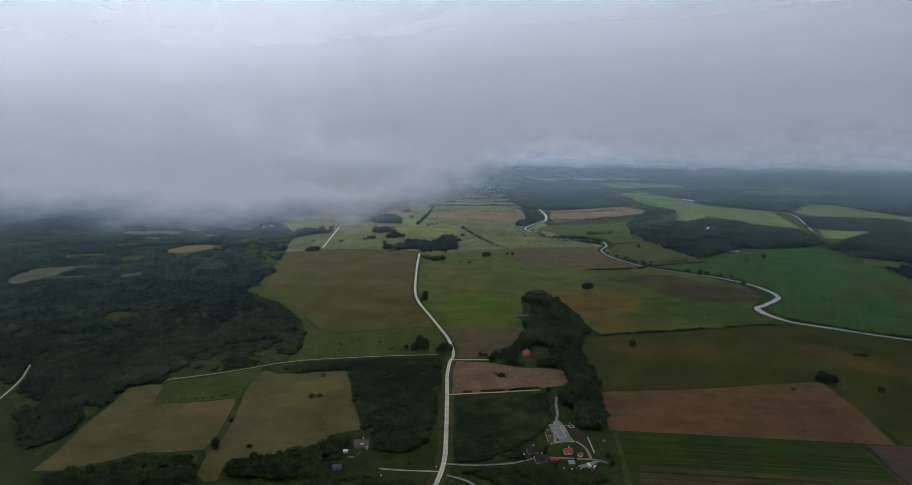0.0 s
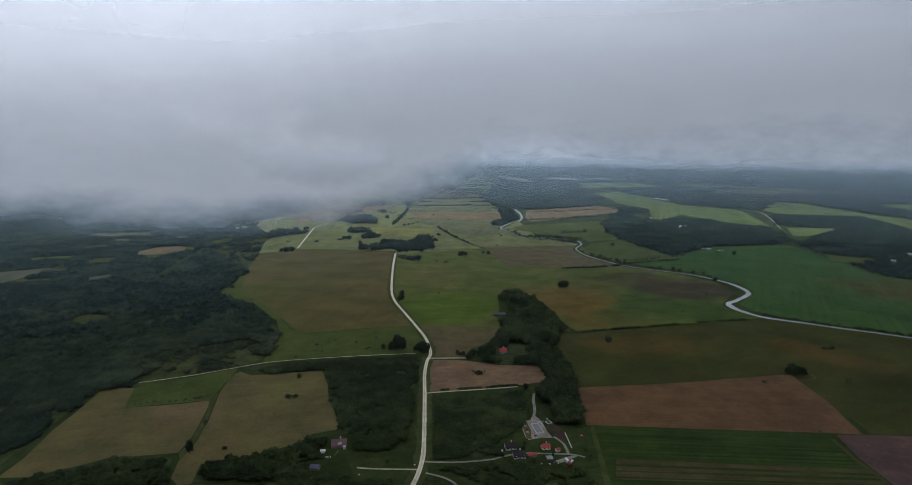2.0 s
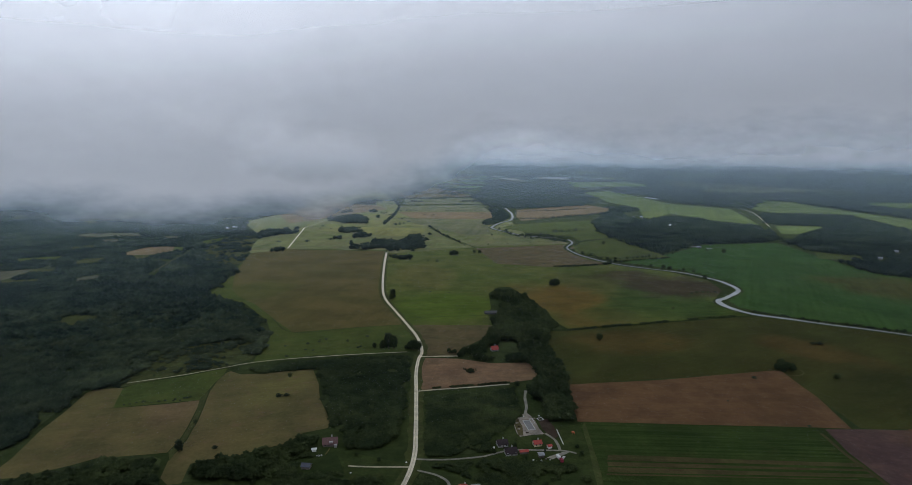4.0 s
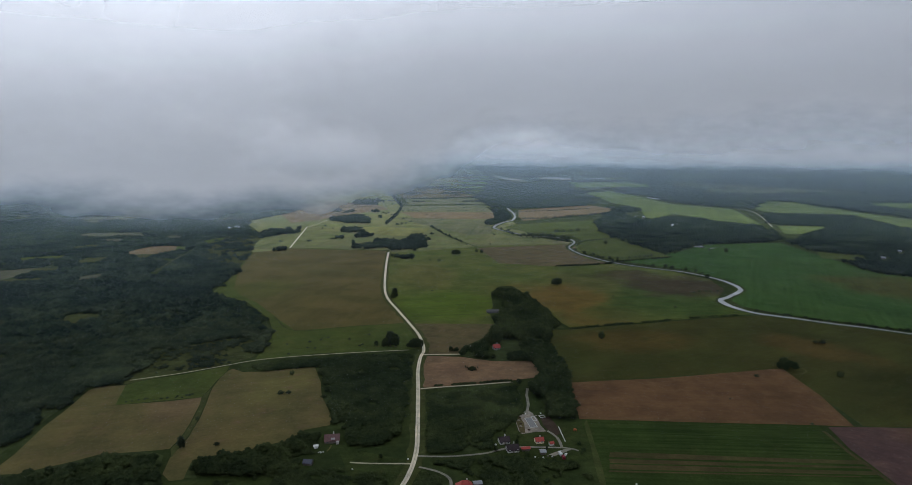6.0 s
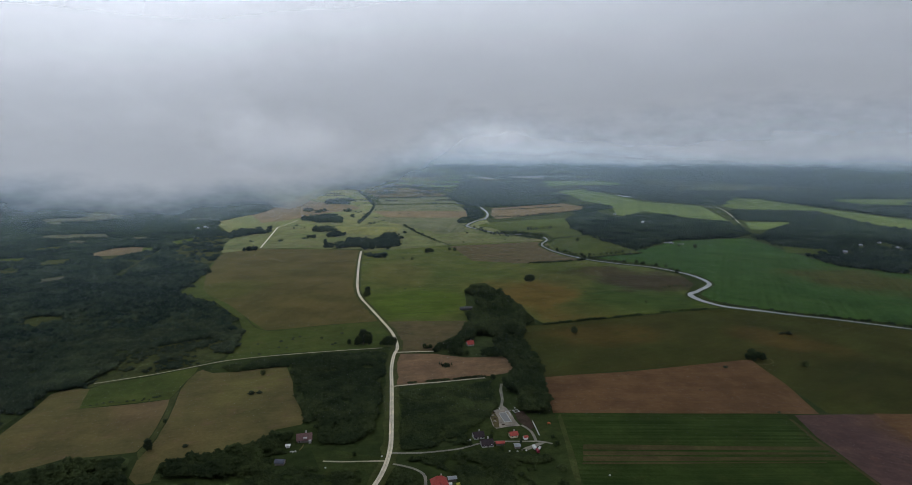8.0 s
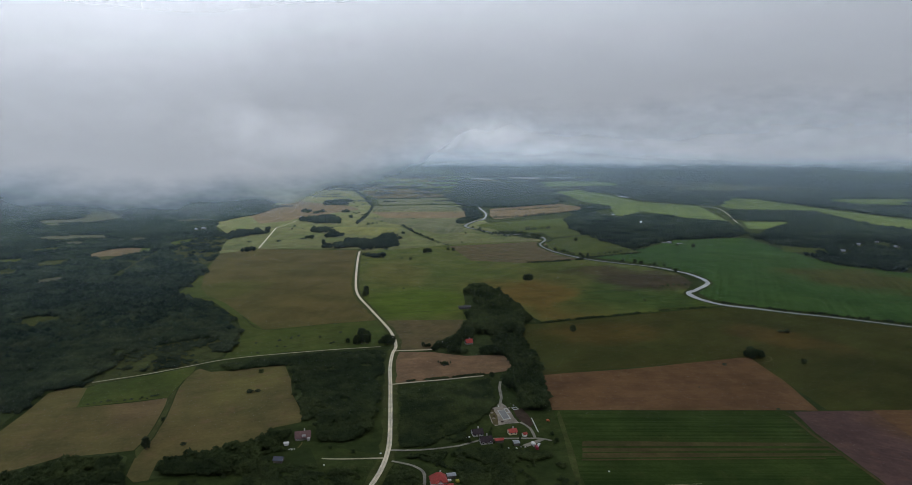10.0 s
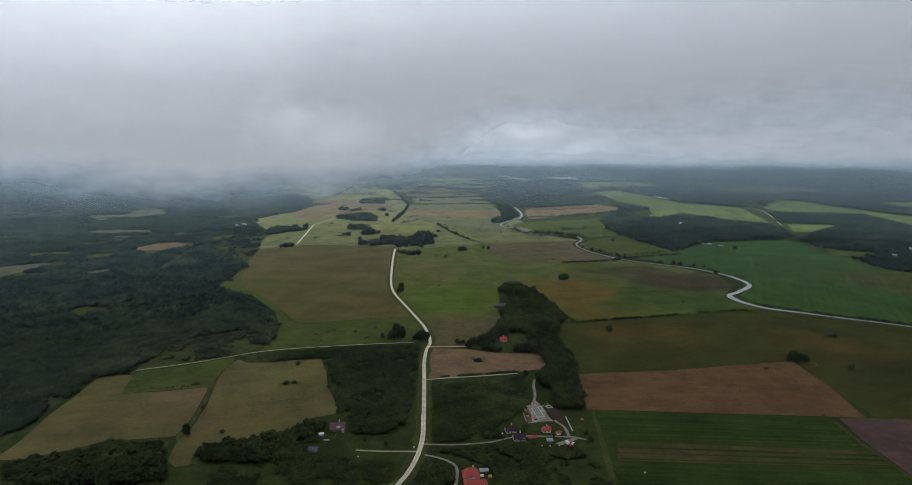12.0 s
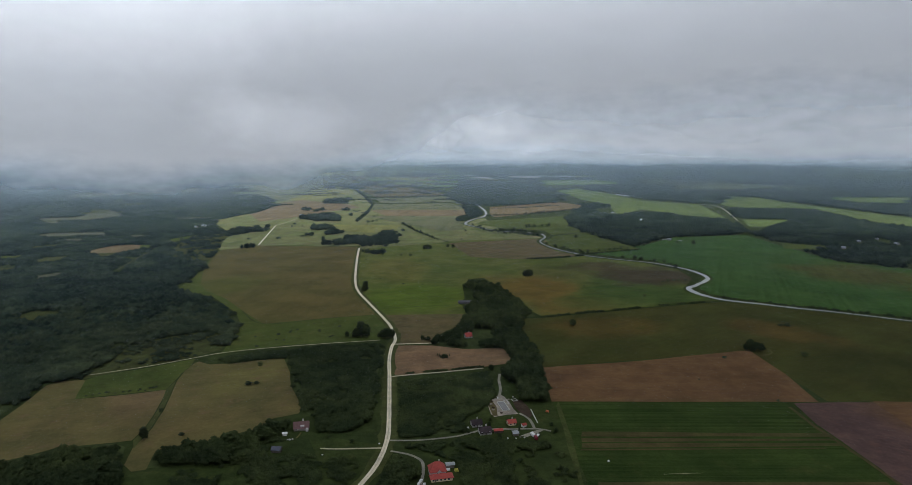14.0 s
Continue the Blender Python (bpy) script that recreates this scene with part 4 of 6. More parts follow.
    "GREENH3": [(1260, 3430), (1280, 3260), (1295, 3085), (1275, 3050), (1250, 3215), (1235, 3390)],
    "DITCH_A": [(-224, 871), (-178, 796), (-101, 814), (-28, 827)],
    "DITCH_B": [(-110, 2570), (80, 2560), (275, 2545)],
    "DITCH_C": [(-80, 2280), (90, 2255), (255, 2235)],
    "DITCH_D": [(-105, 2940), (90, 2930), (275, 2940)],
    "DITCH_E": [(-97, 1466), (15, 1510), (170, 1570), (390, 1600)],
    "DITCH_F": [(-345, 1530), (-225, 1510), (-101, 1491)],
    "DITCH_G": [(418, 1314), (498, 1348), (565, 1376)],
    "DITCH_H": [(5, 1990), (70, 1735), (125, 1540)],
}
FIELDS = ("F1 F2 N_FAR E14 E15 MEADOW_E STUBBLE PINK G1 G2 G3 G4 G5 L1 L2 L3 LAWN LAWN2 TAN CLR1 CLR2 CLR3 CLR4 CLR5 CLR6 CLR7 CLR8 CLR9 CLR10 NORTH N_GREEN0 "
          "N_STRIP0 N_STRIPM N_STRIP1 N_STRIP2 N_STRIP3 N_STRIP4 N3 E1 E2 E3 E4 E5 E6 E7 E8 E9 E10 E11 E12 E13 YARD PAD").split()

# ---------------------------------------------------------------- ground
rings = [0, 150, 400, 800, 1300, 1900, 2600] + [2600 * 1.12 ** k for k in range(1, 34)]
vs, fs, seg = [], [], 96
for R in rings:
    for k in range(seg):
        a = 2 * math.pi * k / seg
        vs.append(warp(max(R, 0.5) * math.sin(a), max(R, 0.5) * math.cos(a))[:3])
for i in range(len(rings) - 1):
    for k in range(seg):
        k2 = (k + 1) % seg
        fs.append((i * seg + k, i * seg + k2, (i + 1) * seg + k2, (i + 1) * seg + k))
me = mesh_np("ground", vs, fs, M["ground"])
if sum(p.normal.z for p in me.polygons) < 0:
    me.flip_normals()
tagged(new("ground", me), "flat plain of rough dark green grass and scrub", "ground", kind="structure")

# ---------------------------------------------------------------- fields
FIELD_LIST = [
    ("F2", 0.10, "green", "green meadow margin between woodland and gravel road"),
    ("F1", 0.20, "olive", "large olive brown stubble field beside the gravel road"),
    ("MEADOW_E", 0.10, "meadow", "wide meadow in mottled green and amber by the river"),
    ("STUBBLE", 0.20, "stubble", "small dry brown stubble field beside the road"),
    ("PINK", 0.20, "pink", "pale pinkish bare field with one bush clump"),
    ("G1", 0.10, "brownolive", "large dark olive brown ripening field"),
    ("G2", 0.20, "brown", "reddish brown ploughed field with faint rows"),
    ("G3", 0.20, "crop", "dark green crop field with fine rows"),
    ("G4", 0.28, "purple", "purplish brown fallow field at a slant edge"),
    ("G5", 0.34, "brown", "reddish brown field corner beyond the fallow"),
    ("GAP_M", 0.16, "meadow", "narrow green strip along a meadow path"),
    ("L1", 0.10, "tan", "tan mown hayfield in an L shape by woodland"),
    ("L2", 0.16, "tan", "tan mown hayfield with a narrow tongue"),
    ("L3", 0.22, "green", "green pasture triangle below the farm track"),
    ("LAWN", 0.10, "lawn", "bright green pasture strip below the woods"),
    ("LAWN2", 0.10, "lawn", "green grass around a farm lane"),
    ("L_STRIP", 0.19, "verge", "grassy strip between two hayfields"),
    ("DOTS", 0.12, "verge", "rough grass with dotted scrub at the forest edge"),
    ("BELT_YARD", 0.14, "floor", "grassy yard among tall trees"),
    ("ROUGH_L", 0.22, "verge", "rough grassy clearing with scattered scrub"),
    ("TAN", 0.20, "far_red", "small tan field enclosed by woodland"),
    ("CLR1", 0.15, "dull", "pale green clearing in the forest"),
    ("CLR2", 0.15, "verge", "grassy clearing in the forest"),
    ("CLR3", 0.15, "dull", "small pale clearing in the forest"),
    ("CLR4", 0.15, "dull", "small pale clearing in the forest"),
    ("CLR5", 0.15, "dull", "long pale field before a far village"),
    ("CLR6", 0.15, "dull", "dull clearing in the far forest"),
    ("CLR7", 0.15, "green", "green clearing in the forest"),
    ("CLR8", 0.15, "dull", "narrow pale clearing in the forest"),
    ("CLR9", 0.15, "dull", "narrow pale clearing in the forest"),
    ("CLR10", 0.15, "lawn", "narrow green clearing beside a forest track"),
    ("N_BASE", 0.05, "north", "green meadow land between ditch and river"),
    ("NORTH", 0.10, "north", "light green meadow land north of the road"),
    ("N_BROWN", 0.30, "far_red", "light brown field in the northern meadows"),
    ("N_PALE", 0.30, "far_yellow", "pale yellow field in the northern meadows"),
    ("N_GREEN0", 0.30, "north_green", "pale green field far to the north"),
    ("N_YEL", 0.30, "far_yellow", "yellow green hay meadow by a grove"),
    ("N_STRIP0", 0.20, "stubble", "brown field strip far beyond the ditch"),
    ("N_STRIPM", 0.20, "north_green", "green field strip beyond the ditch"),
    ("N_STRIP1", 0.20, "north_green", "green field strip beyond the ditch"),
    ("N_STRIP2", 0.20, "far_red", "reddish field strip beyond the ditch"),
    ("N_STRIP3", 0.20, "north_green", "striped light green field beside the ditch"),
    ("N_STRIP4", 0.20, "north", "light green field corner near the river"),
    ("N3", 0.20, "stubble", "brownish meadow near the river bend"),
    ("E1", 0.10, "east", "broad dark green pasture across the river"),
    ("E2", 0.15, "green", "green field across the river with tree rows"),
    ("E3", 0.15, "green", "olive green field across the river"),
    ("E4", 0.20, "far_red", "tan field across the river between hedges"),
    ("E5", 0.20, "far_green", "light green field beyond the woods"),
    ("E6", 0.20, "far_green", "long bright green field between woods"),
    ("E7", 0.20, "far_green", "small bright green field between woods"),
    ("E8", 0.20, "far_green", "pale green field far among forest"),
    ("E9", 0.20, "far_green", "pale far field below the clouds"),
    ("N_FAR", 0.08, "far_green", "pale green meadow land far to the north"),
    ("E14", 0.20, "sand", "thin whitish far field in forest"),
    ("E15", 0.20, "sand", "whitish bare ground of a far village"),
    ("E10", 0.20, "dull", "thin pale far field in forest"),
    ("E11", 0.20, "green", "narrow pale field between two woods"),
    ("E12", 0.20, "dull", "thin pale far field in forest"),
    ("E13", 0.20, "dull", "thin pale far field in forest"),
    ("YARD", 0.10, "lawn", "worn grass yard around farm houses"),
    ("PAD", 0.30, "sand", "sandy gravel pad of a building site"),
]
for key, lift, mat, label in FIELD_LIST:
    patch("field" if key != "PAD" else "gravel_pad", PLAN[key], lift, M[mat], label)

# brown ripe strips across the crop field
for quad in ([(141, 446), (330, 424), (330, 418), (138, 438)], [(137, 435), (328, 415), (327, 412), (136, 429)], [(135, 427), (327, 408), (325, 403), (133, 420)],
             [(132, 418), (312, 402), (311, 400.5), (131, 416)], [(129, 372), (318, 353), (318, 347), (128, 366)], [(128, 363), (318, 345), (318, 340), (127, 358)]):
    patch("field_strip", quad, 0.27, M["strip"], "ripe brownish strip across the green crop")
patch("field_strip", [(134, 498), (138, 506), (130.5, 440), (118, 362), (115, 364)], 0.285, M["verge"], "grassy headland along the crop field")
patch("gravel_apron", [(92, 444), (107, 452.5), (113, 452), (103, 445), (96, 441)], 0.33, M["grey_track"], "pale gravel apron at the end of the lane", "gravel")
patch("dirt_patch", [(75.3, 513), (80, 515), (82, 500), (80, 482), (76, 482)], 0.36, M["stubble"], "reddish dug soil along the gravel pad")
patch("dirt_patch", [(98, 511), (106, 513), (109, 498), (109, 480), (104, 474), (101, 484), (98, 495)], 0.34, M["dirt"], "dark bare soil beside the building site")

# ---------------------------------------------------------------- woodland floors and canopies
WOODS = "FOREST_L FOREST_LB FOREST_LC FOREST_M BELT SCRUB_R W1 W1B W2 W3 W_NE C1 C3 C4 RIVWOOD".split()
for key in WOODS:
    patch("forest_floor", PLAN[key], 0.04, M["floor"], "shaded dark forest floor", "ground", 3.0)

def strip(az, D, w, d, tilt=0.0):
    """A four-sided plot at an azimuth and distance, w wide and d deep each way."""
    c = Vector((math.sin(radians(az)), math.cos(radians(az)))) * D
    u = Vector((math.cos(radians(az + tilt)), -math.sin(radians(az + tilt))))
    v = Vector((math.sin(radians(az)), math.cos(radians(az))))
    return [tuple(c + u * a * w + v * b * d) for a, b in ((-1, -0.8), (0.9, -1), (1, 0.8), (-0.8, 1))]


GLADES, glade_rng = [], np.random.default_rng(77)
for k in range(26):
    D = 1250 * 1.5 ** glade_rng.uniform(0, 2.7)
    GLADES.append(strip(glade_rng.uniform(-34, -19.5), D, D * glade_rng.uniform(0.010, 0.034), D * glade_rng.uniform(0.013, 0.026), glade_rng.uniform(-25, 25)))
    patch("field", GLADES[-1], 0.16 + 0.002 * k, M[("verge", "dull", "verge", "green")[k % 4]], "narrow grassy glade in the wide forest")
HOLE = [PLAN[k] for k in FIELDS]
ROAD_CLEAR = []
for key, half in (("ROAD", 9), ("R2", 3.5), ("R4", 4), ("R5", 5), ("R6", 5), ("R7", 5), ("R8", 4), ("R9", 4), ("R13", 7), ("R14", 5), ("R10", 9), ("R10B", 8)):
    line = smooth_line(PLAN[key], 25)
    for a, b in zip(line, line[1:]):
        d = (b - a).normalized()
        nn = Vector((-d.y, d.x)) * half
        ROAD_CLEAR.append([tuple(a + nn), tuple(b + nn), tuple(b - nn), tuple(a - nn)])
HOUSE_CLEAR = [[(x - r, y - r), (x + r, y - r), (x + r, y + r), (x - r, y + r)] for x, y, r in
               ((-80, 473, 11), (-91, 438, 7), (-89, 462, 5), (59, 466, 9), (63, 450, 9), (75, 452, 7), (88, 446, 6), (102, 440, 7), (25, 389, 15), (33, 400, 5),
                (13, 380, 7), (81, 709, 13), (60, 716, 7), (95, 881, 12), (835, 2010, 26), (-55, 1392, 13), (-178, 1545, 10))]
FOREST_HOUSES = ((-840, 2515), (-835, 2570), (-780, 2480), (-795, 2590), (-640, 1985), (-630, 2020), (-615, 2000))
FAR_CLEAR = [[(x - 22, y - 30), (x + 22, y - 30), (x + 22, y + 14), (x - 22, y + 14)] for x, y in ((1040, 1330), (1235, 1460), (1215, 1375), (998, 1096), (1155, 1425), (1230, 1425))]
NEAR = ROAD_CLEAR + HOUSE_CLEAR
forest("forest", [PLAN["FOREST_M"]], 3.2, 3.9, 15, M["leaf_dark"], "dense dark green deciduous wood beside the road", HOLE + NEAR, seed=2, clear=0.36, stand=17, uneven=0.95, close=0.92, fine=0.36)
forest("forest", [PLAN["BELT"]], 4.8, 9.0, 22, M["leaf_dark"], "tall dark tree belt along the field edge", HOLE + NEAR + [PLAN["BELT_YARD"]], seed=3, clear=0.26, stand=26, fine=0.36, close=0.74, uneven=0.95, edge=9.0)
forest("scrub", [PLAN["SCRUB_R"]], 2.3, 1.9, 9, M["leaf_dark"], "young dark scrub wood beside the road", HOLE + NEAR, seed=4, clear=0.34, stand=18, uneven=0.9, close=0.95, fine=0.36)
forest("forest", [PLAN["FOREST_LB"], PLAN["FOREST_LC"]], 3.8, 7.0, 18, M["leaf_dark"], "dark leafy wood below the hayfields", HOLE + NEAR, seed=5, clear=0.08, stand=40, fine=0.33, close=0.86, uneven=0.7)
OPEN = [h for k, h in zip(FIELDS, HOLE) if k not in ("LAWN", "LAWN2", "YARD")] + NEAR
forest("scrub", [PLAN["YARD_T1"], PLAN["YARD_T2"], PLAN["HEDGE_S"]], 2.5, 2.5, 10, M["leaf_dark"], "dark bushes and young trees around farm yards", OPEN, seed=6, clear=0.2, stand=20, uneven=0.85, close=0.88, fine=0.36)
forest("grove", [PLAN["RH_T"]], 3.2, 4.6, 16, M["leaf_dark"], "dark trees between the road and the red roofed house", OPEN, seed=19, clear=0.05, stand=24, uneven=0.6, close=0.9, fine=0.36)
forest("scrub", [PLAN["BOTTOM"], PLAN["SCRUB_BL"], PLAN["FARM_B"]], 2.4, 1.9, 9, M["leaf_dark"], "scattered low bushes in rough pasture", OPEN, seed=16, clear=0.52, stand=18, uneven=0.9, close=0.7, fine=0.38)
forest("scrub", [PLAN["SCRUB_E"]], 2.4, 1.6, 8, M["leaf_dark"], "few low bushes in rough grass", OPEN, seed=18, clear=0.85, stand=16, uneven=0.9, close=0.66, fine=0.38)
forest("forest", [PLAN["FOREST_L"]], 4.0, 4.0, 7, M["leaf"], "wide dark mixed forest with uneven canopy", HOLE + NEAR + [PLAN["ROUGH_L"]], 0, 950, seed=7, clear=0.3, fine=0.46, edge=9.0, stand=48, uneven=0.75, close=1.05)
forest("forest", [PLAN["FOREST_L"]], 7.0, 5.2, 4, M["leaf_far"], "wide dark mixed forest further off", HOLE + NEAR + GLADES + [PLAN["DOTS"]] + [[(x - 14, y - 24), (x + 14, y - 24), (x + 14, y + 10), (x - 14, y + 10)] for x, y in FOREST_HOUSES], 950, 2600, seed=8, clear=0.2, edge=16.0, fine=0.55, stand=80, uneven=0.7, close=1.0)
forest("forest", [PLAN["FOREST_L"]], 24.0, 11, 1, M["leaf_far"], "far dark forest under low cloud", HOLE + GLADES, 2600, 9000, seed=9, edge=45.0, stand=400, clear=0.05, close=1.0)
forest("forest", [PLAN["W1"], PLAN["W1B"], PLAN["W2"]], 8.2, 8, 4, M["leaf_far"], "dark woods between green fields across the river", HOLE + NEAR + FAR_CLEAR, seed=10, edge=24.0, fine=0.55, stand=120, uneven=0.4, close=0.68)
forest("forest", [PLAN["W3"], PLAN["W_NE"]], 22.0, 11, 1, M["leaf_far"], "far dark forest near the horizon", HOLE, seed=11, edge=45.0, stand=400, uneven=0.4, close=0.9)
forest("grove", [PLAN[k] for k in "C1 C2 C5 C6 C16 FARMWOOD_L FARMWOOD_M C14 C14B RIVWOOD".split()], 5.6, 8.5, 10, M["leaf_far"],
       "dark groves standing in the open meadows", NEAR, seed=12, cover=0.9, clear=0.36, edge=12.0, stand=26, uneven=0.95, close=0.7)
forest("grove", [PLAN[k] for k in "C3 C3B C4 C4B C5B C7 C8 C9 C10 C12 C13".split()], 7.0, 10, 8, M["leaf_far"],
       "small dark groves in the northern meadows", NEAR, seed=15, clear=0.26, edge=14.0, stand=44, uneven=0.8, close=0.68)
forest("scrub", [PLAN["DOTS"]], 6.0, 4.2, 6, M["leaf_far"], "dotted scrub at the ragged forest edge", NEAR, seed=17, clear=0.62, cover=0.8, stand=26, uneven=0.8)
forest("scrub", [PLAN["ROUGH_L"]], 3.6, 2.8, 11, M["leaf"], "scattered low scrub in rough grass", NEAR, seed=13, clear=0.5, cover=0.6, stand=30, uneven=0.7)
forest("scrub", [PLAN["NORTH"], PLAN["N_BASE"]], 7.0, 4, 7, M["leaf_far"], "scattered small dark scrub in the northern meadows", [PLAN[k] for k in ("N_PALE", "N_YEL", "N_BROWN", "N3", "MEADOW_E")] + NEAR, 0, 4200, seed=14, clear=0.8, cover=0.006)


def hedge_outline(key, half):
    """Short outlines along a hedge line, as wide as twice half."""
    line, out = smooth_line(PLAN[key], 12.0), []
    for a, b in zip(line, line[1:]):
        nn = Vector((-(b - a).y, (b - a).x)).normalized() * half
        out.append([tuple(a + nn), tuple(b + nn), tuple(b - nn), tuple(a - nn)])
    return out


for key, half, gap, tall, clear, label in (("H8", 2.4, 1.9, 1.9, 0.55, "ragged low hedge on a field boundary"), ("H5", 3.6, 2.4, 2.6, 0.55, "dark hedge across the meadow"),
                                           ("H12", 3.5, 2.6, 2.6, 0.5, "broken hedge on a field edge across the river"), ("H11", 1.5, 1.1, 1.7, 0.3, "low bushy hedge below the bare field")):
    forest("hedge", hedge_outline(key, half), gap, tall, 9, M["leaf_dark"], label, (), seed=31, clear=clear, edge=0.6, stand=14, uneven=0.8, close=0.8, trim=0.0)
# far plain under the horizon: strips of open land, woods and hedges in turn
rng = np.random.default_rng(21)
for k in range(50):
    D = 3900 * 1.5 ** rng.uniform(0, 4.2)
    quad = strip(rng.uniform(-30, 42), D, D * rng.uniform(0.02, 0.09), D * rng.uniform(0.010, 0.03), rng.uniform(-8, 8))
    kind = ("far_green", "far_yellow", "green", "stubble", "green")[k % 5]
    patch("field", quad, 0.02 + 0.001 * k, M[kind], "far strip of open land below the cloud")
for k in range(100):
    D = 3500 * 1.5 ** rng.uniform(0, 4.6)
    quad = strip(rng.uniform(-15, 7), D, D * rng.uniform(0.03, 0.09), D * rng.uniform(0.016, 0.045), rng.uniform(-8, 8))
    kind = ("north", "north_green", "stubble", "far_yellow", "north_green", "green")[k % 6]
    patch("field", quad, 0.022 + 0.001 * k, M[kind], "far meadow strip on the hazy plain")
WOOD_QUADS, HEDGE_QUADS = [], []
for k in range(240):
    D = 3500 * 1.5 ** rng.uniform(0, 4.6)
    WOOD_QUADS.append(strip(rng.choice((rng.uniform(-36, -16), rng.uniform(4, 42), rng.uniform(7, 30))), D, D * rng.uniform(0.03, 0.10), D * rng.uniform(0.02, 0.06), rng.uniform(-10, 10)))
for k in range(170):
    D = 2900 * 1.5 ** rng.uniform(0, 3.2)
    HEDGE_QUADS.append(strip(rng.uniform(-16, 12), D, D * rng.uniform(0.008, 0.035), D * 0.001 + 4, rng.uniform(-12, 12)))
for k in range(90):
    quad = strip(rng.uniform(-7.5, 4.5), 4150 * 1.5 ** rng.uniform(0, 1.7), rng.uniform(20, 110), rng.uniform(5, 9), rng.uniform(-12, 12))
    HEDGE_QUADS.append(quad)
for k in range(44):
    D = 4300 * 1.5 ** rng.uniform(0, 1.5)
    quad = strip(rng.uniform(-7.0, 4.0), D, D * rng.uniform(0.01, 0.03), D * rng.uniform(0.010, 0.025), rng.uniform(-8, 8))
    patch("field", quad, 0.24 + 0.001 * k, M[("far_yellow", "stubble", "north", "far_green", "far_red")[k % 5]], "narrow far strip of meadow or stubble")
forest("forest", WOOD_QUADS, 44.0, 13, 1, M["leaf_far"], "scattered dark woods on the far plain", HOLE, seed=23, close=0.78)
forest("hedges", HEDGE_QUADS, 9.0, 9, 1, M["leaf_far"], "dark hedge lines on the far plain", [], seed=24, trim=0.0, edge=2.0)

# ---------------------------------------------------------------- roads and river
ribbon("road_verge", PLAN["ROAD"], 13.0, 0.30, M["verge"], "mown grass verge along the gravel road", ragged=0.25)
ribbon("road", PLAN["ROAD"], (3.7, 3.6, 3.9, 4.6), 0.42, M["gravel"], "pale gravel country road winding north", ragged=0.05)
ribbon("road_crown", PLAN["ROAD"], 0.6, 0.47, M["crown"], "grassy worn strip between the wheel tracks", ragged=0.5)
for key, w, mat, label in (
        ("R2", 1.6, "track", "pale farm track along the wood edge"), ("R3", 3.2, "track", "short farm lane off the gravel road"),
        ("R4", 2.6, "track", "narrow pale track below a hedge"), ("R5", 2.3, "grey_track", "grey gravel lane to the farm houses"),
        ("R6", 1.9, "track", "pale lane to a farm house"), ("R7", 2.2, "grey_track", "grey drive to the red roofed house"),
        ("R8", 2.6, "grey_track", "grey gravel drive to the building site"), ("R9", 2.4, "grey_track", "curved gravel drive in the yard"),
        ("R10", 3.2, "gravel", "pale gravel road in the northern meadows"), ("R10B", 2.8, "track", "narrow pale lane in the northern meadows"), ("R11", 3.6, "track", "pale road between the far woods"),
        ("R12", 1.6, "verge", "faint path across the meadow"), ("R13", 1.8, "dull", "faint track through the forest"),
        ("R14", 2.0, "track", "pale track at the forest edge")):
    ribbon("road", PLAN[key], w, 0.38, M[mat], label, ragged=0.12)
ribbon("track", [(378, 613), (386, 608), (398, 609), (407, 616), (409, 626)], 1.4, 0.38, M["stubble"], "worn pale track curving round a tree clump", "track")
ribbon("field_edge", [(332, 474), (328, 437), (327, 404), (326, 375), (324, 340)], 3.0, 0.36, M["strip"], "worn brownish margin between crop and fallow", "field edge", ragged=0.3)
for key, w in (("DITCH_A", 1.6), ("DITCH_B", 4.0), ("DITCH_C", 4.0), ("DITCH_D", 4.0), ("DITCH_E", 2.2), ("DITCH_F", 3.0), ("DITCH_G", 3.0), ("DITCH_H", 4.0)):
    ribbon("ditch", PLAN[key], w, 0.36, M["floor"], "dark overgrown ditch between fields", "ditch", ragged=0.4)
ribbon("river_bank", PLAN["RIVER"][3:], (22, 22, 21, 19, 18), 0.30, M["floor"], "dark reedy river banks", "river bank", 12, 0.2)
ribbon("river", PLAN["RIVER"][3:], (6.2, 7, 8, 8, 8, 8, 9, 4.6, 4.6, 10, 3.2), 0.42, M["water"], "winding grey river reflecting the cloudy sky", "river", 12, 0.25)


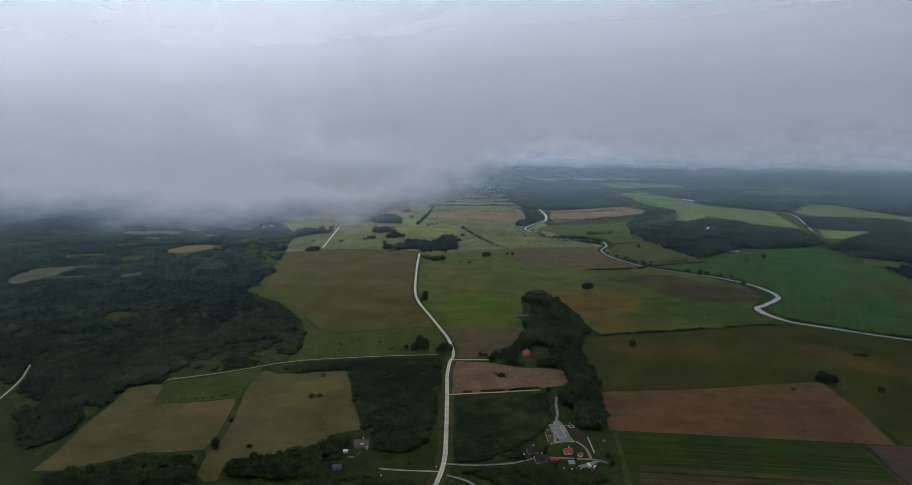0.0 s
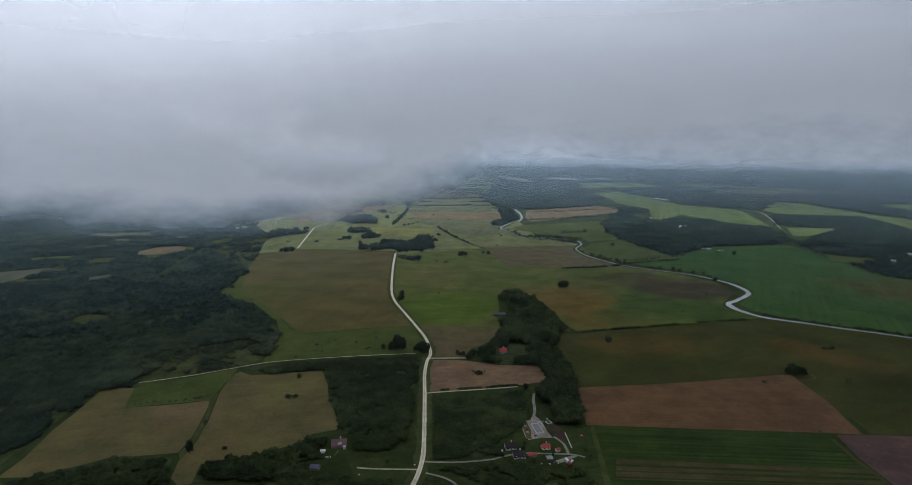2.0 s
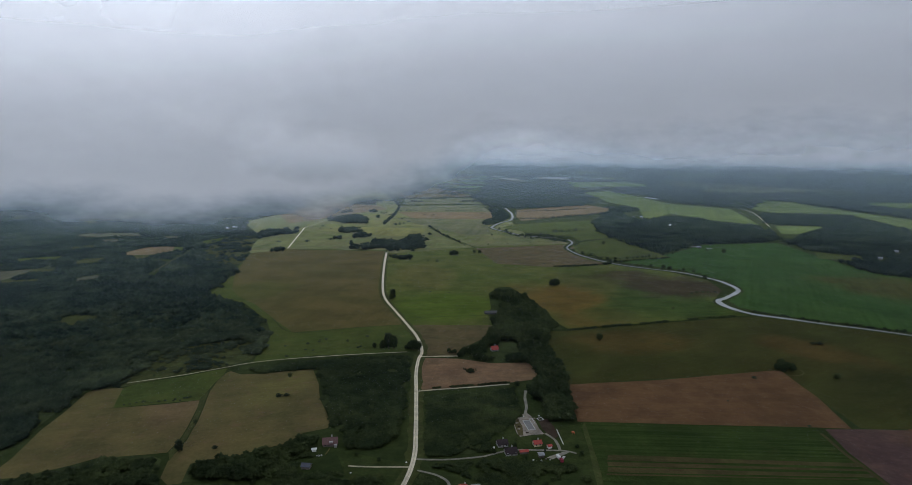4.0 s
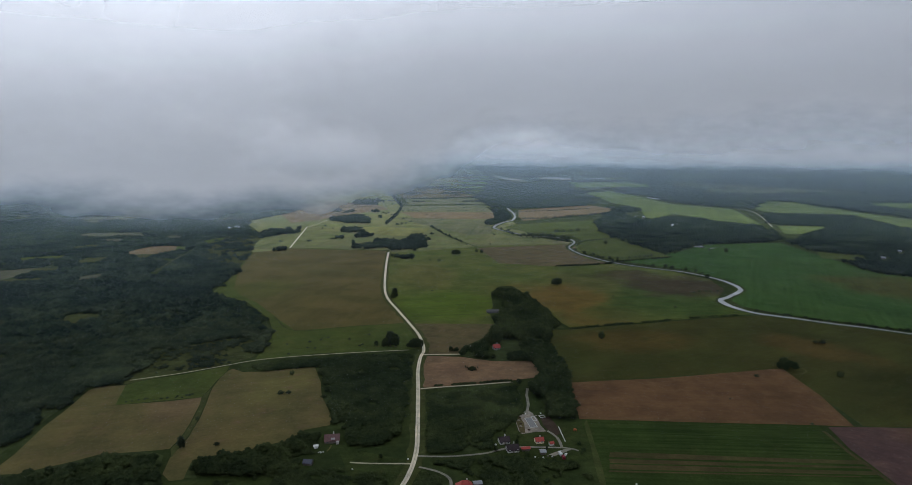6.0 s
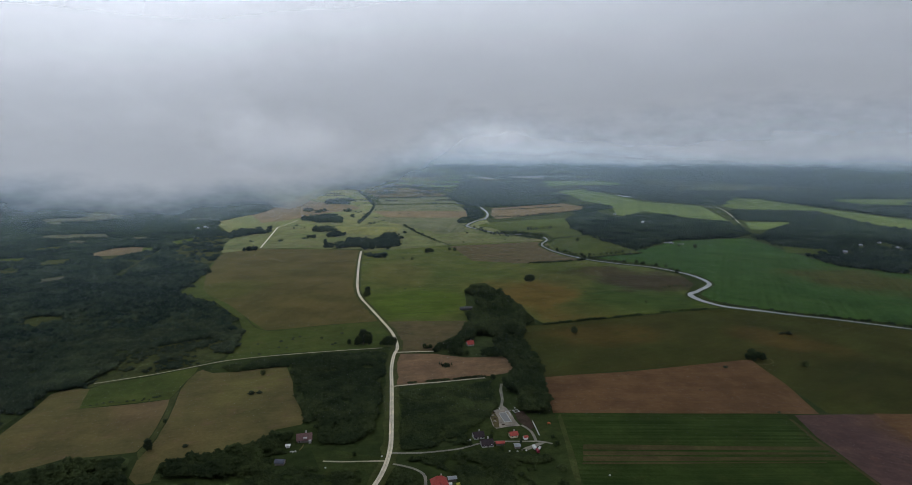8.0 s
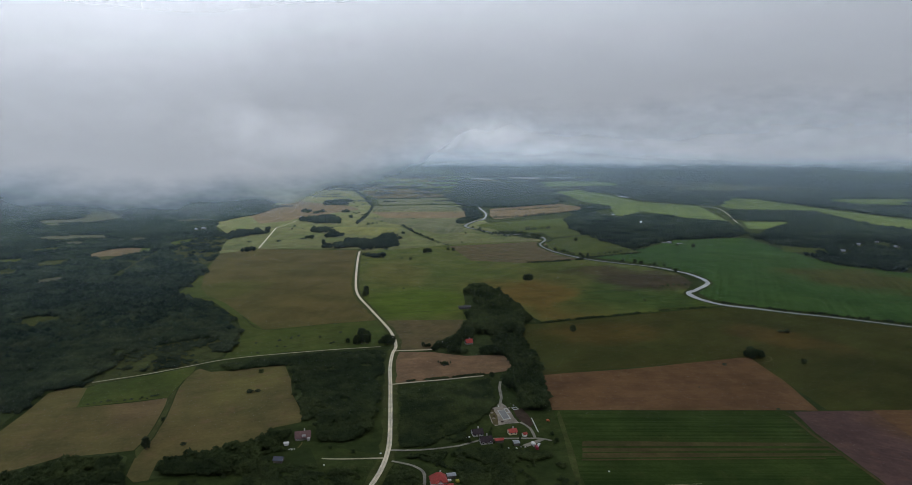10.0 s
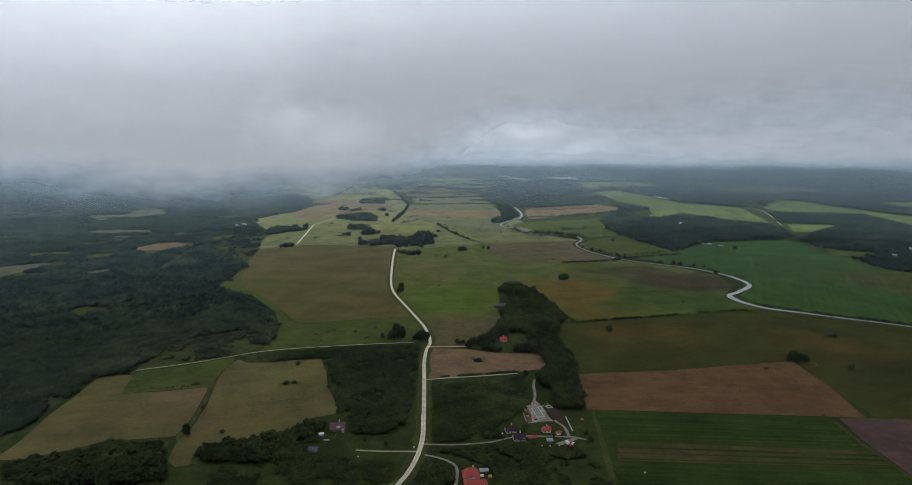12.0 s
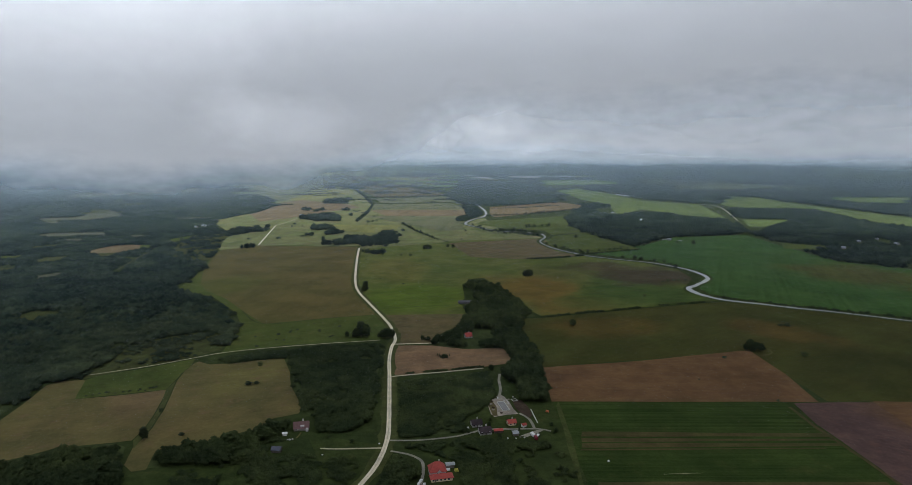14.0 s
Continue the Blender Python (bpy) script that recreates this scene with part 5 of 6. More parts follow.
# ---------------------------------------------------------------- single trees
def tree_kind(seed, h, spread, conifer=False, bush=False):
    """A tree: tapered trunk with limbs, crown of many clumps."""
    rng = np.random.default_rng(seed)
    t = thing("tree" if not bush else "bush", "", "tree" if not bush else "bush", Matrix())
    bm = bmesh.new()
    th = h * (0.55 if not bush else 0.4)
    bmesh.ops.create_cone(bm, segments=6, radius1=h * 0.03, radius2=h * 0.012, depth=th, cap_ends=False, matrix=Matrix.Translation((0, 0, th / 2)))
    for k in range(5 if not bush else 3):
        a = k * 2.4 + seed
        d = Vector((math.cos(a), math.sin(a), 0.9)).normalized()
        q = d.to_track_quat("Z", "Y").to_matrix().to_4x4()
        L = h * 0.28
        bmesh.ops.create_cone(bm, segments=5, radius1=h * 0.012, radius2=h * 0.004, depth=L, cap_ends=False,
                              matrix=Matrix.Translation((0, 0, th * (0.5 + 0.1 * k))) @ q @ Matrix.Translation((0, 0, L / 2)))
    part("trunk", bm, M["bark"], t)
    n = 90 if not bush else 60
    u = rng.random(n)
    zz = (0.22 + 0.75 * u) if not bush else (0.15 + 0.75 * u)
    prof = np.sqrt(np.maximum(0.05, 1 - ((zz - 0.52) / 0.5) ** 2)) if not conifer else (1.05 - zz)
    a, rr = rng.uniform(0, 6.283, n), rng.random(n) ** 0.35 * prof * spread * 0.8
    C = np.stack([np.cos(a) * rr, np.sin(a) * rr, zz * h], 1)
    R = np.stack([rng.uniform(0.16, 0.32, n) * spread * (0.5 + 0.5 * prof)] * 2 + [rng.uniform(0.06, 0.11, n) * h], 1)
    P, F = clumps(rng, C, R)
    ob = new("crown", mesh_np("crown", P, F, M["leaf_dark" if seed % 2 else "leaf"], True))
    ob.parent = t
    return t


KINDS = [tree_kind(31, 11, 4.2), tree_kind(32, 13, 4.6), tree_kind(33, 9, 4.4), tree_kind(34, 12, 3.4, True), tree_kind(35, 5, 3.2, bush=True), tree_kind(36, 4, 3.6, bush=True)]
used = set()
tree_rng = random.Random(5)


def plant(k, x, y, scale, label, group="", wide=1.0):
    wx, wy, wz, s = warp(x, y)
    m = Matrix.Translation((wx, wy, wz)) @ Matrix.Rotation(tree_rng.uniform(0, 6.28), 4, "Z") @ Matrix.Diagonal((scale * s * wide, scale * s * wide, scale * s, 1))
    if k not in used:
        used.add(k)
        t = KINDS[k]
        t.matrix_basis = m
    else:
        t = copy_thing(KINDS[k], Matrix())
        t.matrix_basis = m
    t["label"] = label
    if group:
        t["group"] = group
    return t


def row(key, gap, kinds, scale, label, group, spread=2.0):
    line = smooth_line(PLAN[key], 1.2)
    run = 0.0
    nxt = 0.0
    for a, b in zip(line, line[1:]):
        run += (b - a).length
        if run >= nxt:
            nxt = run + gap * tree_rng.uniform(0.5, 1.6)
            plant(tree_rng.choice(kinds), a.x + tree_rng.uniform(-spread, spread), a.y + tree_rng.uniform(-spread, spread),
                  scale * tree_rng.uniform(0.7, 1.3), label, group)


def row_joined(keys, label):
    """Far rows of trees as one object."""
    V, F, n = [], [], 0
    for key, gap, kinds, scale, spread in keys:
        nxt = run = 0.0
        line = smooth_line(PLAN[key], 4.0)
        for a, b in zip(line, line[1:]):
            run += (b - a).length
            if run < nxt:
                continue
            nxt = run + gap * tree_rng.uniform(0.5, 1.6)
            me = [c for c in KINDS[tree_rng.choice(kinds)].children if c.name.startswith("crown")][0].data
            co = np.empty(len(me.vertices) * 3, np.float32)
            me.vertices.foreach_get("co", co)
            co = co.reshape(-1, 6, 3)[::2]   # every second clump is enough so far off
            x, y, z, s = warp(a.x + tree_rng.uniform(-spread, spread), a.y + tree_rng.uniform(-spread, spread))
            k = scale * s * tree_rng.uniform(0.7, 1.3)
            V.append(co.reshape(-1, 3) * k + np.array((x, y, z - 1.2 * k)))
            F.append((CLUMP[1][None] + 6 * np.arange(len(co))[:, None, None]).reshape(-1, 3) + n)
            n += 6 * len(co)
    ob = new("tree_rows", mesh_np("tree_rows", np.concatenate(V), np.concatenate(F), M["leaf_far"], True))
    return tagged(ob, label, "tree row", kind="stuff")


SINGLE = [(-47, 722, 1, 1.5), (-41, 720, 0, 1.5), (-52, 721, 2, 1.3), (-16, 712, 2, 1.5), (-10, 714, 0, 1.0), (-20, 714, 2, 1.2), (-55, 980, 1, 1.3), (-58, 974, 2, 1.1), (65, 1418, 2, 1.5), (58, 1416, 0, 1.1), (72, 1424, 2, 1.2),
          (116, 1450, 2, 1.0), (128, 1440, 2, 1.1), (24, 1328, 4, 1.4), (226, 1070, 2, 1.4), (232, 1068, 0, 1.3), (236, 1073, 2, 1.4), (230, 1075, 2, 1.3), (219, 742, 2, 1.1),
          (488, 712, 5, 1.3), (480, 714, 5, 1.0), (432, 598, 4, 1.3), (344, 602, 5, 0.8), (-144, 575, 5, 1.0), (-137, 577, 5, 0.8), (-145, 629, 4, 1.0),
          (720, 1425, 2, 1.3), (695, 1460, 4, 1.4), (470, 1580, 2, 1.2), (531, 1118, 2, 1.0), (4, 1339, 4, 1.0), (330, 487, 5, 0.5), (287, 545, 5, 0.3), (-196, 466, 1, 0.8), (-203, 519, 4, 0.7), (-170, 471, 5, 0.7), (91, 591, 2, 0.7), (462, 1000, 4, 1.0), (475, 1005, 5, 1.0), (483, 1003, 4, 0.8), (452, 998, 5, 0.8), (498, 1008, 5, 0.7), (92, 451, 3, 0.45), (73, 474, 4, 0.5), (70, 462, 0, 0.4), (52, 452, 2, 0.45), (86, 470, 4, 0.5), (377, 895, 4, 0.9),
          (26, 700, 0, 0.6), (29, 701, 4, 0.8), (33, 699, 2, 0.6), (-77, 770, 5, 0.8), (-100, 750, 4, 0.7), (-148, 742, 5, 0.7), (-128, 760, 5, 0.6)]
for x, y, k, s in SINGLE:
    plant(k, x, y, s, "dark leafy tree standing alone in open grass" if k < 4 else "low dark bush in open field")
for dx, dy, s in ((0, 0, 1.1), (6, 3, 1.0), (-6, 2, 0.9), (2, 8, 1.2), (9, -3, 0.9), (-3, -5, 0.8), (12, 4, 0.8)):
    plant(2, 389 + dx, 624 + dy, s, "dark tree in a small clump at a field corner", "trees at field corner")
for dx, dy, k, s in ((0, 0, 4, 0.75), (2.5, 1.5, 5, 0.8), (-2.5, 0.5, 4, 0.6), (1, 3.5, 4, 0.7), (3.5, -1.5, 5, 0.6), (-6, 6, 3, 0.32), (-4, 4, 3, 0.3), (7, 3, 3, 0.28), (0, -3, 5, 0.6)):
    plant(k, 46 + dx, 636 + dy, s, "green bush in a clump on bare field", "bushes in bare field")
row_joined((("H1", 9, (0, 2, 4), 0.9, 2), ("H2a", 9, (1, 0), 1.0, 2), ("H2b", 14, (1, 0), 1.3, 4), ("H3", 6, (1, 0, 2), 1.0, 4), ("H7a", 5, (0, 1, 2), 0.8, 2),
            ("H7b", 6, (0, 2), 0.7, 2), ("H10", 9, (3, 1), 0.8, 2), ("H13", 11, (0, 2, 4), 0.7, 3), ("H14", 13, (0, 2, 4), 0.7, 3), ("H15", 12, (0, 2), 0.9, 3), ("H16", 9, (0, 2), 0.9, 5), ("H17", 10, (1, 2), 1.1, 5), ("H18", 9, (4, 2), 0.7, 4), ("HRIV3", 6, (2, 4, 0), 0.75, 6)), "rows of dark trees along far ditches and tracks")
spot_rng = random.Random(12)
for key, n, k in (("F2", 9, 5), ("MEADOW_E", 16, 5), ("N3", 5, 4), ("ROUGH_L", 12, 4), ("N_BASE", 4, 4), ("YARD", 5, 4), ("LAWN2", 6, 4)):
    poly, made = PLAN[key], 0
    x0, x1 = min(p[0] for p in poly), max(p[0] for p in poly)
    y0, y1 = min(p[1] for p in poly), max(p[1] for p in poly)
    if key == "F2":
        y1 = 800
    while made < n:
        x, y = spot_rng.uniform(x0, x1), spot_rng.uniform(y0, y1)
        if not inside(poly, np.array([x]), np.array([y]))[0] or (key == "F2" and inside(PLAN["F1"], np.array([x]), np.array([y]))[0]):
            continue
        if any(inside(q, np.array([x]), np.array([y]))[0] for q in ROAD_CLEAR + HOUSE_CLEAR + [PLAN["PAD"], [(72, 470), (118, 470), (118, 528), (72, 528)]]):
            continue
        plant(k, x, y, spot_rng.uniform(0.3, 0.75) if key in ("YARD", "LAWN2") else spot_rng.uniform(0.35, 0.75), "small dark bush scattered in rough grass", "scattered bushes")
        made += 1
row("H4", 13, (4, 2), 0.6, "small tree in a field hedge", "field hedge")
row("H6", 6, (0, 1, 2), 0.9, "tree in a dense riverside row", "riverside row", 8)
row("H9", 30, (4, 2), 0.6, "bush on a meadow boundary", "boundary bushes")
row("HRIV", 6.5, (4, 5, 2), 0.8, "bush on the river bank", "bank bushes", 7)
row("HRIV2", 5.5, (4, 5, 5), 0.85, "bush on the river bank", "bank bushes", 6)
row("H_L3", 3.5, (4, 5, 5), 0.4, "low bush along a pasture edge", "pasture edge bushes", 2.0)
row("HL", 12, (0, 1, 2), 0.8, "tree at the edge of the wood", "wood edge trees", 5)

# ---------------------------------------------------------------- houses
def gable(bm, L, W, H, rise, over, thick, m=Matrix()):
    """A pitched roof of two slabs over a body L x W whose eaves are at H."""
    hw, hl = W / 2 + over, L / 2 + over
    drop = rise * over / (W / 2)
    sec = [(-hw, H - drop), (0, H + rise), (hw, H - drop), (hw, H - drop + thick), (0, H + rise + thick * 1.1), (-hw, H - drop + thick)]
    a = [bm.verts.new(m @ Vector((-hl, y, z))) for y, z in sec]
    b = [bm.verts.new(m @ Vector((hl, y, z))) for y, z in sec]
    for i in range(6):
        j = (i + 1) % 6
        bm.faces.new((a[i], a[j], b[j], b[i]))
    bm.faces.new((a[0], a[5], a[4], a[1]))
    bm.faces.new((a[1], a[4], a[3], a[2]))
    bm.faces.new((b[1], b[4], b[5], b[0]))
    bm.faces.new((b[2], b[3], b[4], b[1]))


def body(bm, L, W, H, rise, m=Matrix()):
    """Walls with gable ends."""
    sec = [(-W / 2, 0), (W / 2, 0), (W / 2, H), (0, H + rise), (-W / 2, H)]
    a = [bm.verts.new(m @ Vector((-L / 2, y, z))) for y, z in sec]
    b = [bm.verts.new(m @ Vector((L / 2, y, z))) for y, z in sec]
    for i in range(5):
        j = (i + 1) % 5
        bm.faces.new((a[i], a[j], b[j], b[i]))
    bm.faces.new(a[::-1])
    bm.faces.new(b)


def pane(parent, x, y, z, w, h, face):
    """A window on the long side (face 0 front, 1 back) or the gable end (2, 3)."""
    rot = Matrix.Translation((x, y, z)) @ Matrix.Rotation((0, math.pi, math.pi / 2, -math.pi / 2)[face], 4, "Z")
    win = new("window", bm_mesh("window", box(bmesh.new(), w + 0.24, 0.10, h + 0.24, Matrix.Translation((0, 0, -0.12)) @ rot.to_3x3().to_4x4()), M["white"]))
    win.parent = parent
    win.location = (x, y, z)
    g = new("pane", bm_mesh("pane", box(bmesh.new(), w, 0.16, h, rot.to_3x3().to_4x4()), M["glass"]))
    g.parent = win
    return win


def house(name, label, x, y, turn, L, W, H, rise, wall, roof, chimney=True, windows=3, door=True, group=""):
    t = thing(name, label, "house" if H > 2.4 else "shed", pose(x, y, 0.1, 0, 0, turn), group)
    bm = bmesh.new()
    body(bm, L, W, H, rise)
    part("wall", bm, M[wall], t)
    bm = bmesh.new()
    gable(bm, L, W, H + 0.02, rise, 0.5, 0.22)
    rf = part("roof", bm, M[roof], t)
    if chimney:
        bm = bmesh.new()
        box(bm, 0.9, 0.7, rise * 0.75 + 1.2, Matrix.Translation((L * 0.12, W * 0.08, H + rise * 0.45)), 0.05)
        part("chimney", bm, M["white_wall"], rf)
    for k in range(windows):
        px = -L / 2 + L * (k + 0.5) / windows
        if not (door and k == windows // 2):
            pane(t, px, -W / 2 - 0.02, 0.9, 1.3, 1.3, 0)
        pane(t, px, W / 2 + 0.02, 0.9, 1.3, 1.3, 1)
    if windows:
        pane(t, -L / 2 - 0.02, 0, 0.9, 1.3, 1.3, 2)
        pane(t, L / 2 + 0.02, 0, 0.9, 1.3, 1.3, 3)
    if door:
        part("door", box(bmesh.new(), 1.1, 0.14, 2.05, Matrix.Translation((0 if windows % 2 else L / 4, -W / 2 - 0.03, 0))), M["timber"], t)
    return t


farm = house("farm_house", "white farm house with a weathered purplish brown roof", -79, 474, 7, 11.5, 8.5, 2.3, 3.6, "timber", "brown_roof")
part("dormer", box(bmesh.new(), 3.0, 1.6, 1.2, Matrix.Translation((0.8, -3.2, 2.9)), 0.05), M["white_wall"], farm)
part("porch", box(bmesh.new(), 2.0, 2.4, 2.3, Matrix.Translation((4.4, -5.4, 0)), 0.05), M["white_wall"], farm)
house("shed", "slate blue roofed barn in dark bushes", -91, 437, -10, 6.4, 5, 2.2, 1.6, "timber", "blue_roof", False, 0)
house("shed", "small white shed beside the farm house", -90, 463, 10, 3.2, 2.2, 2.0, 0.6, "white", "white", False, 0, False)
house("house", "white house with dark brown sheet roof", 60, 466, 10, 8.2, 7.0, 2.3, 2.6, "white_wall", "dark_roof")
dark = house("house", "white house with broad dark brown roof", 65, 452, 8, 9.2, 7.6, 2.0, 3.0, "white_wall", "dark_roof")
house("shed", "low shed with red roof by the lane", 75.5, 452, 5, 6.5, 3.4, 2.0, 0.7, "timber", "red_roof", False, 0)
house("cottage", "small cottage with orange red roof", 88.5, 465, 10, 6.4, 5.2, 2.3, 1.9, "yellow_wall", "red_roof", True, 2, False)
house("shed", "tiny shed with red roof in the yard", 97.5, 460, 20, 3.2, 3.0, 2.0, 0.8, "white", "red_roof", False, 0, False)
house("shed", "grey sheet shed beside the lane", 88, 446, 5, 4.0, 4.6, 2.2, 0.6, "timber", "grey_roof", False, 0)

ribbon("path", [(-78.5, 467), (-79, 462), (-80.5, 457)], 1.0, 0.2, M["tan"], "trodden pale path at the farm house", "path")
for k in range(3):
    bench = thing("wood_stack", "pale stack of cut boards in the grass", "wood stack", pose(-86 + 1.6 * k, 455.5 - 0.8 * (k % 2), 0.1, 0, 0, 30 + 40 * k), "board stacks")
    part("boards", box(bmesh.new(), 2.4, 0.5, 0.5, Matrix(), 0.06), M["concrete"], bench)

# red roofed house: hipped main roof, gabled front dormer, long low porch wing
def hip(bm, L, W, H, rise, over, thick, m=Matrix(), ridge=0.35):
    """A hipped roof over L x W with eaves at H."""
    hl, hw, r = L / 2 + over, W / 2 + over, L * ridge / 2
    low = [(-hl, -hw), (hl, -hw), (hl, hw), (-hl, hw)]
    a = [bm.verts.new(m @ Vector((x, y, H))) for x, y in low]
    b = [bm.verts.new(m @ Vector((x, y, H + thick))) for x, y in low]
    p, q = bm.verts.new(m @ Vector((-r, 0, H + rise))), bm.verts.new(m @ Vector((r, 0, H + rise)))
    bm.faces.new(a[::-1])
    for k in range(4):
        bm.faces.new((a[k], a[(k + 1) % 4], b[(k + 1) % 4], b[k]))
    bm.faces.new((b[0], b[1], q, p))
    bm.faces.new((b[1], b[2], q))
    bm.faces.new((b[2], b[3], p, q))
    bm.faces.new((b[3], b[0], p))


red = thing("red_house", "large white house with bright red tiled roofs", "house", pose(24, 393, 0.1, 0, 0, 6))
part("wall", box(bmesh.new(), 10.5, 9.5, 4.0), M["white_wall"], red)
bm = bmesh.new()
hip(bm, 10.5, 9.5, 4.02, 5.2, 0.7, 0.22)
main_roof = part("roof", bm, M["red_roof"], red)
part("chimney", box(bmesh.new(), 0.9, 0.8, 2.2, Matrix.Translation((1.5, 1.2, 7.4)), 0.05), M["white_wall"], main_roof)
bm = bmesh.new()
body(bm, 5.0, 4.2, 4.4, 1.7, Matrix.Translation((0.4, -3.6, 0)) @ Matrix.Rotation(math.pi / 2, 4, "Z"))
part("dormer", bm, M["white_wall"], red)
bm = bmesh.new()
gable(bm, 5.0, 4.2, 4.42, 1.7, 0.4, 0.2, Matrix.Translation((0.4, -3.6, 0)) @ Matrix.Rotation(math.pi / 2, 4, "Z"))
part("dormer_roof", bm, M["red_roof"], red)
part("wall", box(bmesh.new(), 14.2, 5.0, 2.2, Matrix.Translation((1.6, -7.6, 0))), M["yellow_wall"], red)
bm = bmesh.new()
hip(bm, 14.2, 5.0, 2.22, 2.3, 0.9, 0.2, Matrix.Translation((1.6, -7.6, 0)), 0.75)
part("porch_roof", bm, M["red_roof"], red)
for px in (-4.2, -1.6, 1.0, 3.6, 6.2):
    pane(red, px, -10.12, 0.7, 1.3, 1.1, 0)
for px in (-0.8, 1.2):
    pane(red, px + 0.2, -6.12, 3.0, 1.1, 1.1, 0)
part("door", box(bmesh.new(), 1.1, 0.14, 2.05, Matrix.Translation((-2.9, -10.13, 0))), M["timber"], red)
part("balcony", box(bmesh.new(), 3.2, 1.6, 1.0, Matrix.Translation((6.9, -2.0, 3.2)), 0.05), M["white"], red)
house("shed", "grey sheet garden shed by the red house", 33.5, 402, 5, 5.5, 3.6, 2.2, 0.5, "timber", "grey_roof", False, 0)
part("cover", box(bmesh.new(), 3.0, 2.6, 1.6, Matrix(), 0.3), M["yellow"], thing("covered_stack", "stack under a dull yellow tarpaulin", "stack", pose(37.5, 395.5, 0.1, 0, 0, 10)))

house("house", "red roofed house among tall dark trees", 81, 708, 14, 8, 6.5, 2.4, 3.4, "white_wall", "red_roof", True, 2)
house("barn", "long grey barn on the meadow edge", 95, 881, 3, 18, 7, 2.6, 1.8, "old_roof", "old_roof", False, 0)
house("barn", "long white barn at the edge of the woods", 835, 2013, 8, 22, 10, 4.0, 2.0, "white", "white", False, 0, False)
house("farm_house", "grey farm house among sheltering trees", -55, 1392, 5, 16, 8, 3.0, 2.6, "timber", "dark_roof", False, 2)

# building site: slab with L-shaped footing walls
site = thing("house_foundation", "pale concrete house foundation on a gravel pad", "foundation", pose(88, 501, 0.32, 0, 0, 6))
part("slab", box(bmesh.new(), 5.6, 17.4, 0.3), M["slab"], site)
for sx, sy, px, py in ((6.6, 0.6, 0, 9.3), (0.6, 17.9, -3.1, 0), (6.6, 0.6, 0, -9.3), (0.6, 17.9, 3.1, 0), (3.2, 0.6, 4.9, 12.0), (0.6, 9.4, 6.2, 7.6), (2.6, 0.6, 4.7, 3.2), (0.6, 2.4, 3.6, 10.8)):
    part("footing", box(bmesh.new(), sx * (0.7 if sx < 1 else 1), sy * (0.7 if sy < 1 else 1), 0.5, Matrix.Translation((px, py, 0)), 0.04), M["concrete"], site)
annex = thing("shed_foundation", "small square pale concrete footing", "foundation", pose(100, 513, 0.36, 0, 0, 14))
for sx, sy, px, py in ((5, 0.5, 0, 2.2), (5, 0.5, 0, -2.2), (0.5, 3.9, -2.25, 0), (0.5, 3.9, 2.25, 0)):
    part("footing", box(bmesh.new(), sx, sy, 0.4, Matrix.Translation((px, py, 0)), 0.04), M["concrete"], annex)
for k, (x, y, r) in enumerate(((78, 506, 1.5), (79, 499, 1.2), (78, 494, 1.4), (84, 487, 1.3), (95, 515, 1.0), (80, 512, 1.1), (83, 491, 0.9))):
    bm = bmesh.new()
    bmesh.ops.create_icosphere(bm, subdivisions=3, radius=1)
    for v in bm.verts:
        n = 1 + 0.3 * noise.noise((v.co.x * 2 + k * 7, v.co.y * 2, v.co.z * 2))
        v.co = (v.co.x * r * n, v.co.y * r * 0.8 * n, max(-0.1, v.co.z) * r * 0.6 * n)
    part("heap", bm, M["dirt" if k % 2 else "sand"], thing("soil_heap", "heap of dug soil on the gravel pad", "soil heap", pose(x, y, 0.32), "soil heaps"))
for k in range(6):
    stack = thing("sheet_stack", "white wrapped building sheets laid in a row", "building material", pose(110.2 - 0.05 * k, 490 - k * 4.6, 0.15, 0, 0, 90), "sheets in a row")
    part("wrapped_sheets", box(bmesh.new(), 4.2, 0.7, 0.5, Matrix(), 0.08), M["concrete"], stack)


# ---------------------------------------------------------------- vehicles and yard things
def car(label, x, y, turn, paint):
    t = thing("car", label, "car", pose(x, y, 0.12, 0, 0, turn))
    bm = bmesh.new()
    box(bm, 4.3, 1.75, 0.65, Matrix.Translation((0, 0, 0.35)), 0.12)
    box(bm, 2.3, 1.5, 0.55, Matrix.Translation((-0.2, 0, 0.98)), 0.2)
    part("body", bm, M[paint], t)
    part("windscreen", box(bmesh.new(), 2.1, 1.54, 0.34, Matrix.Translation((-0.2, 0, 1.06)), 0.1), M["glass"], t)
    for sx in (-1.35, 1.35):
        for sy in (-0.8, 0.8):
            bm = bmesh.new()
            bmesh.ops.create_cone(bm, cap_ends=True, segments=14, radius1=0.33, radius2=0.33, depth=0.22,
                                  matrix=Matrix.Translation((sx, sy, 0.33)) @ Matrix.Rotation(math.pi / 2, 4, "X"))
            part("wheel", bm, M["tyre"], t)


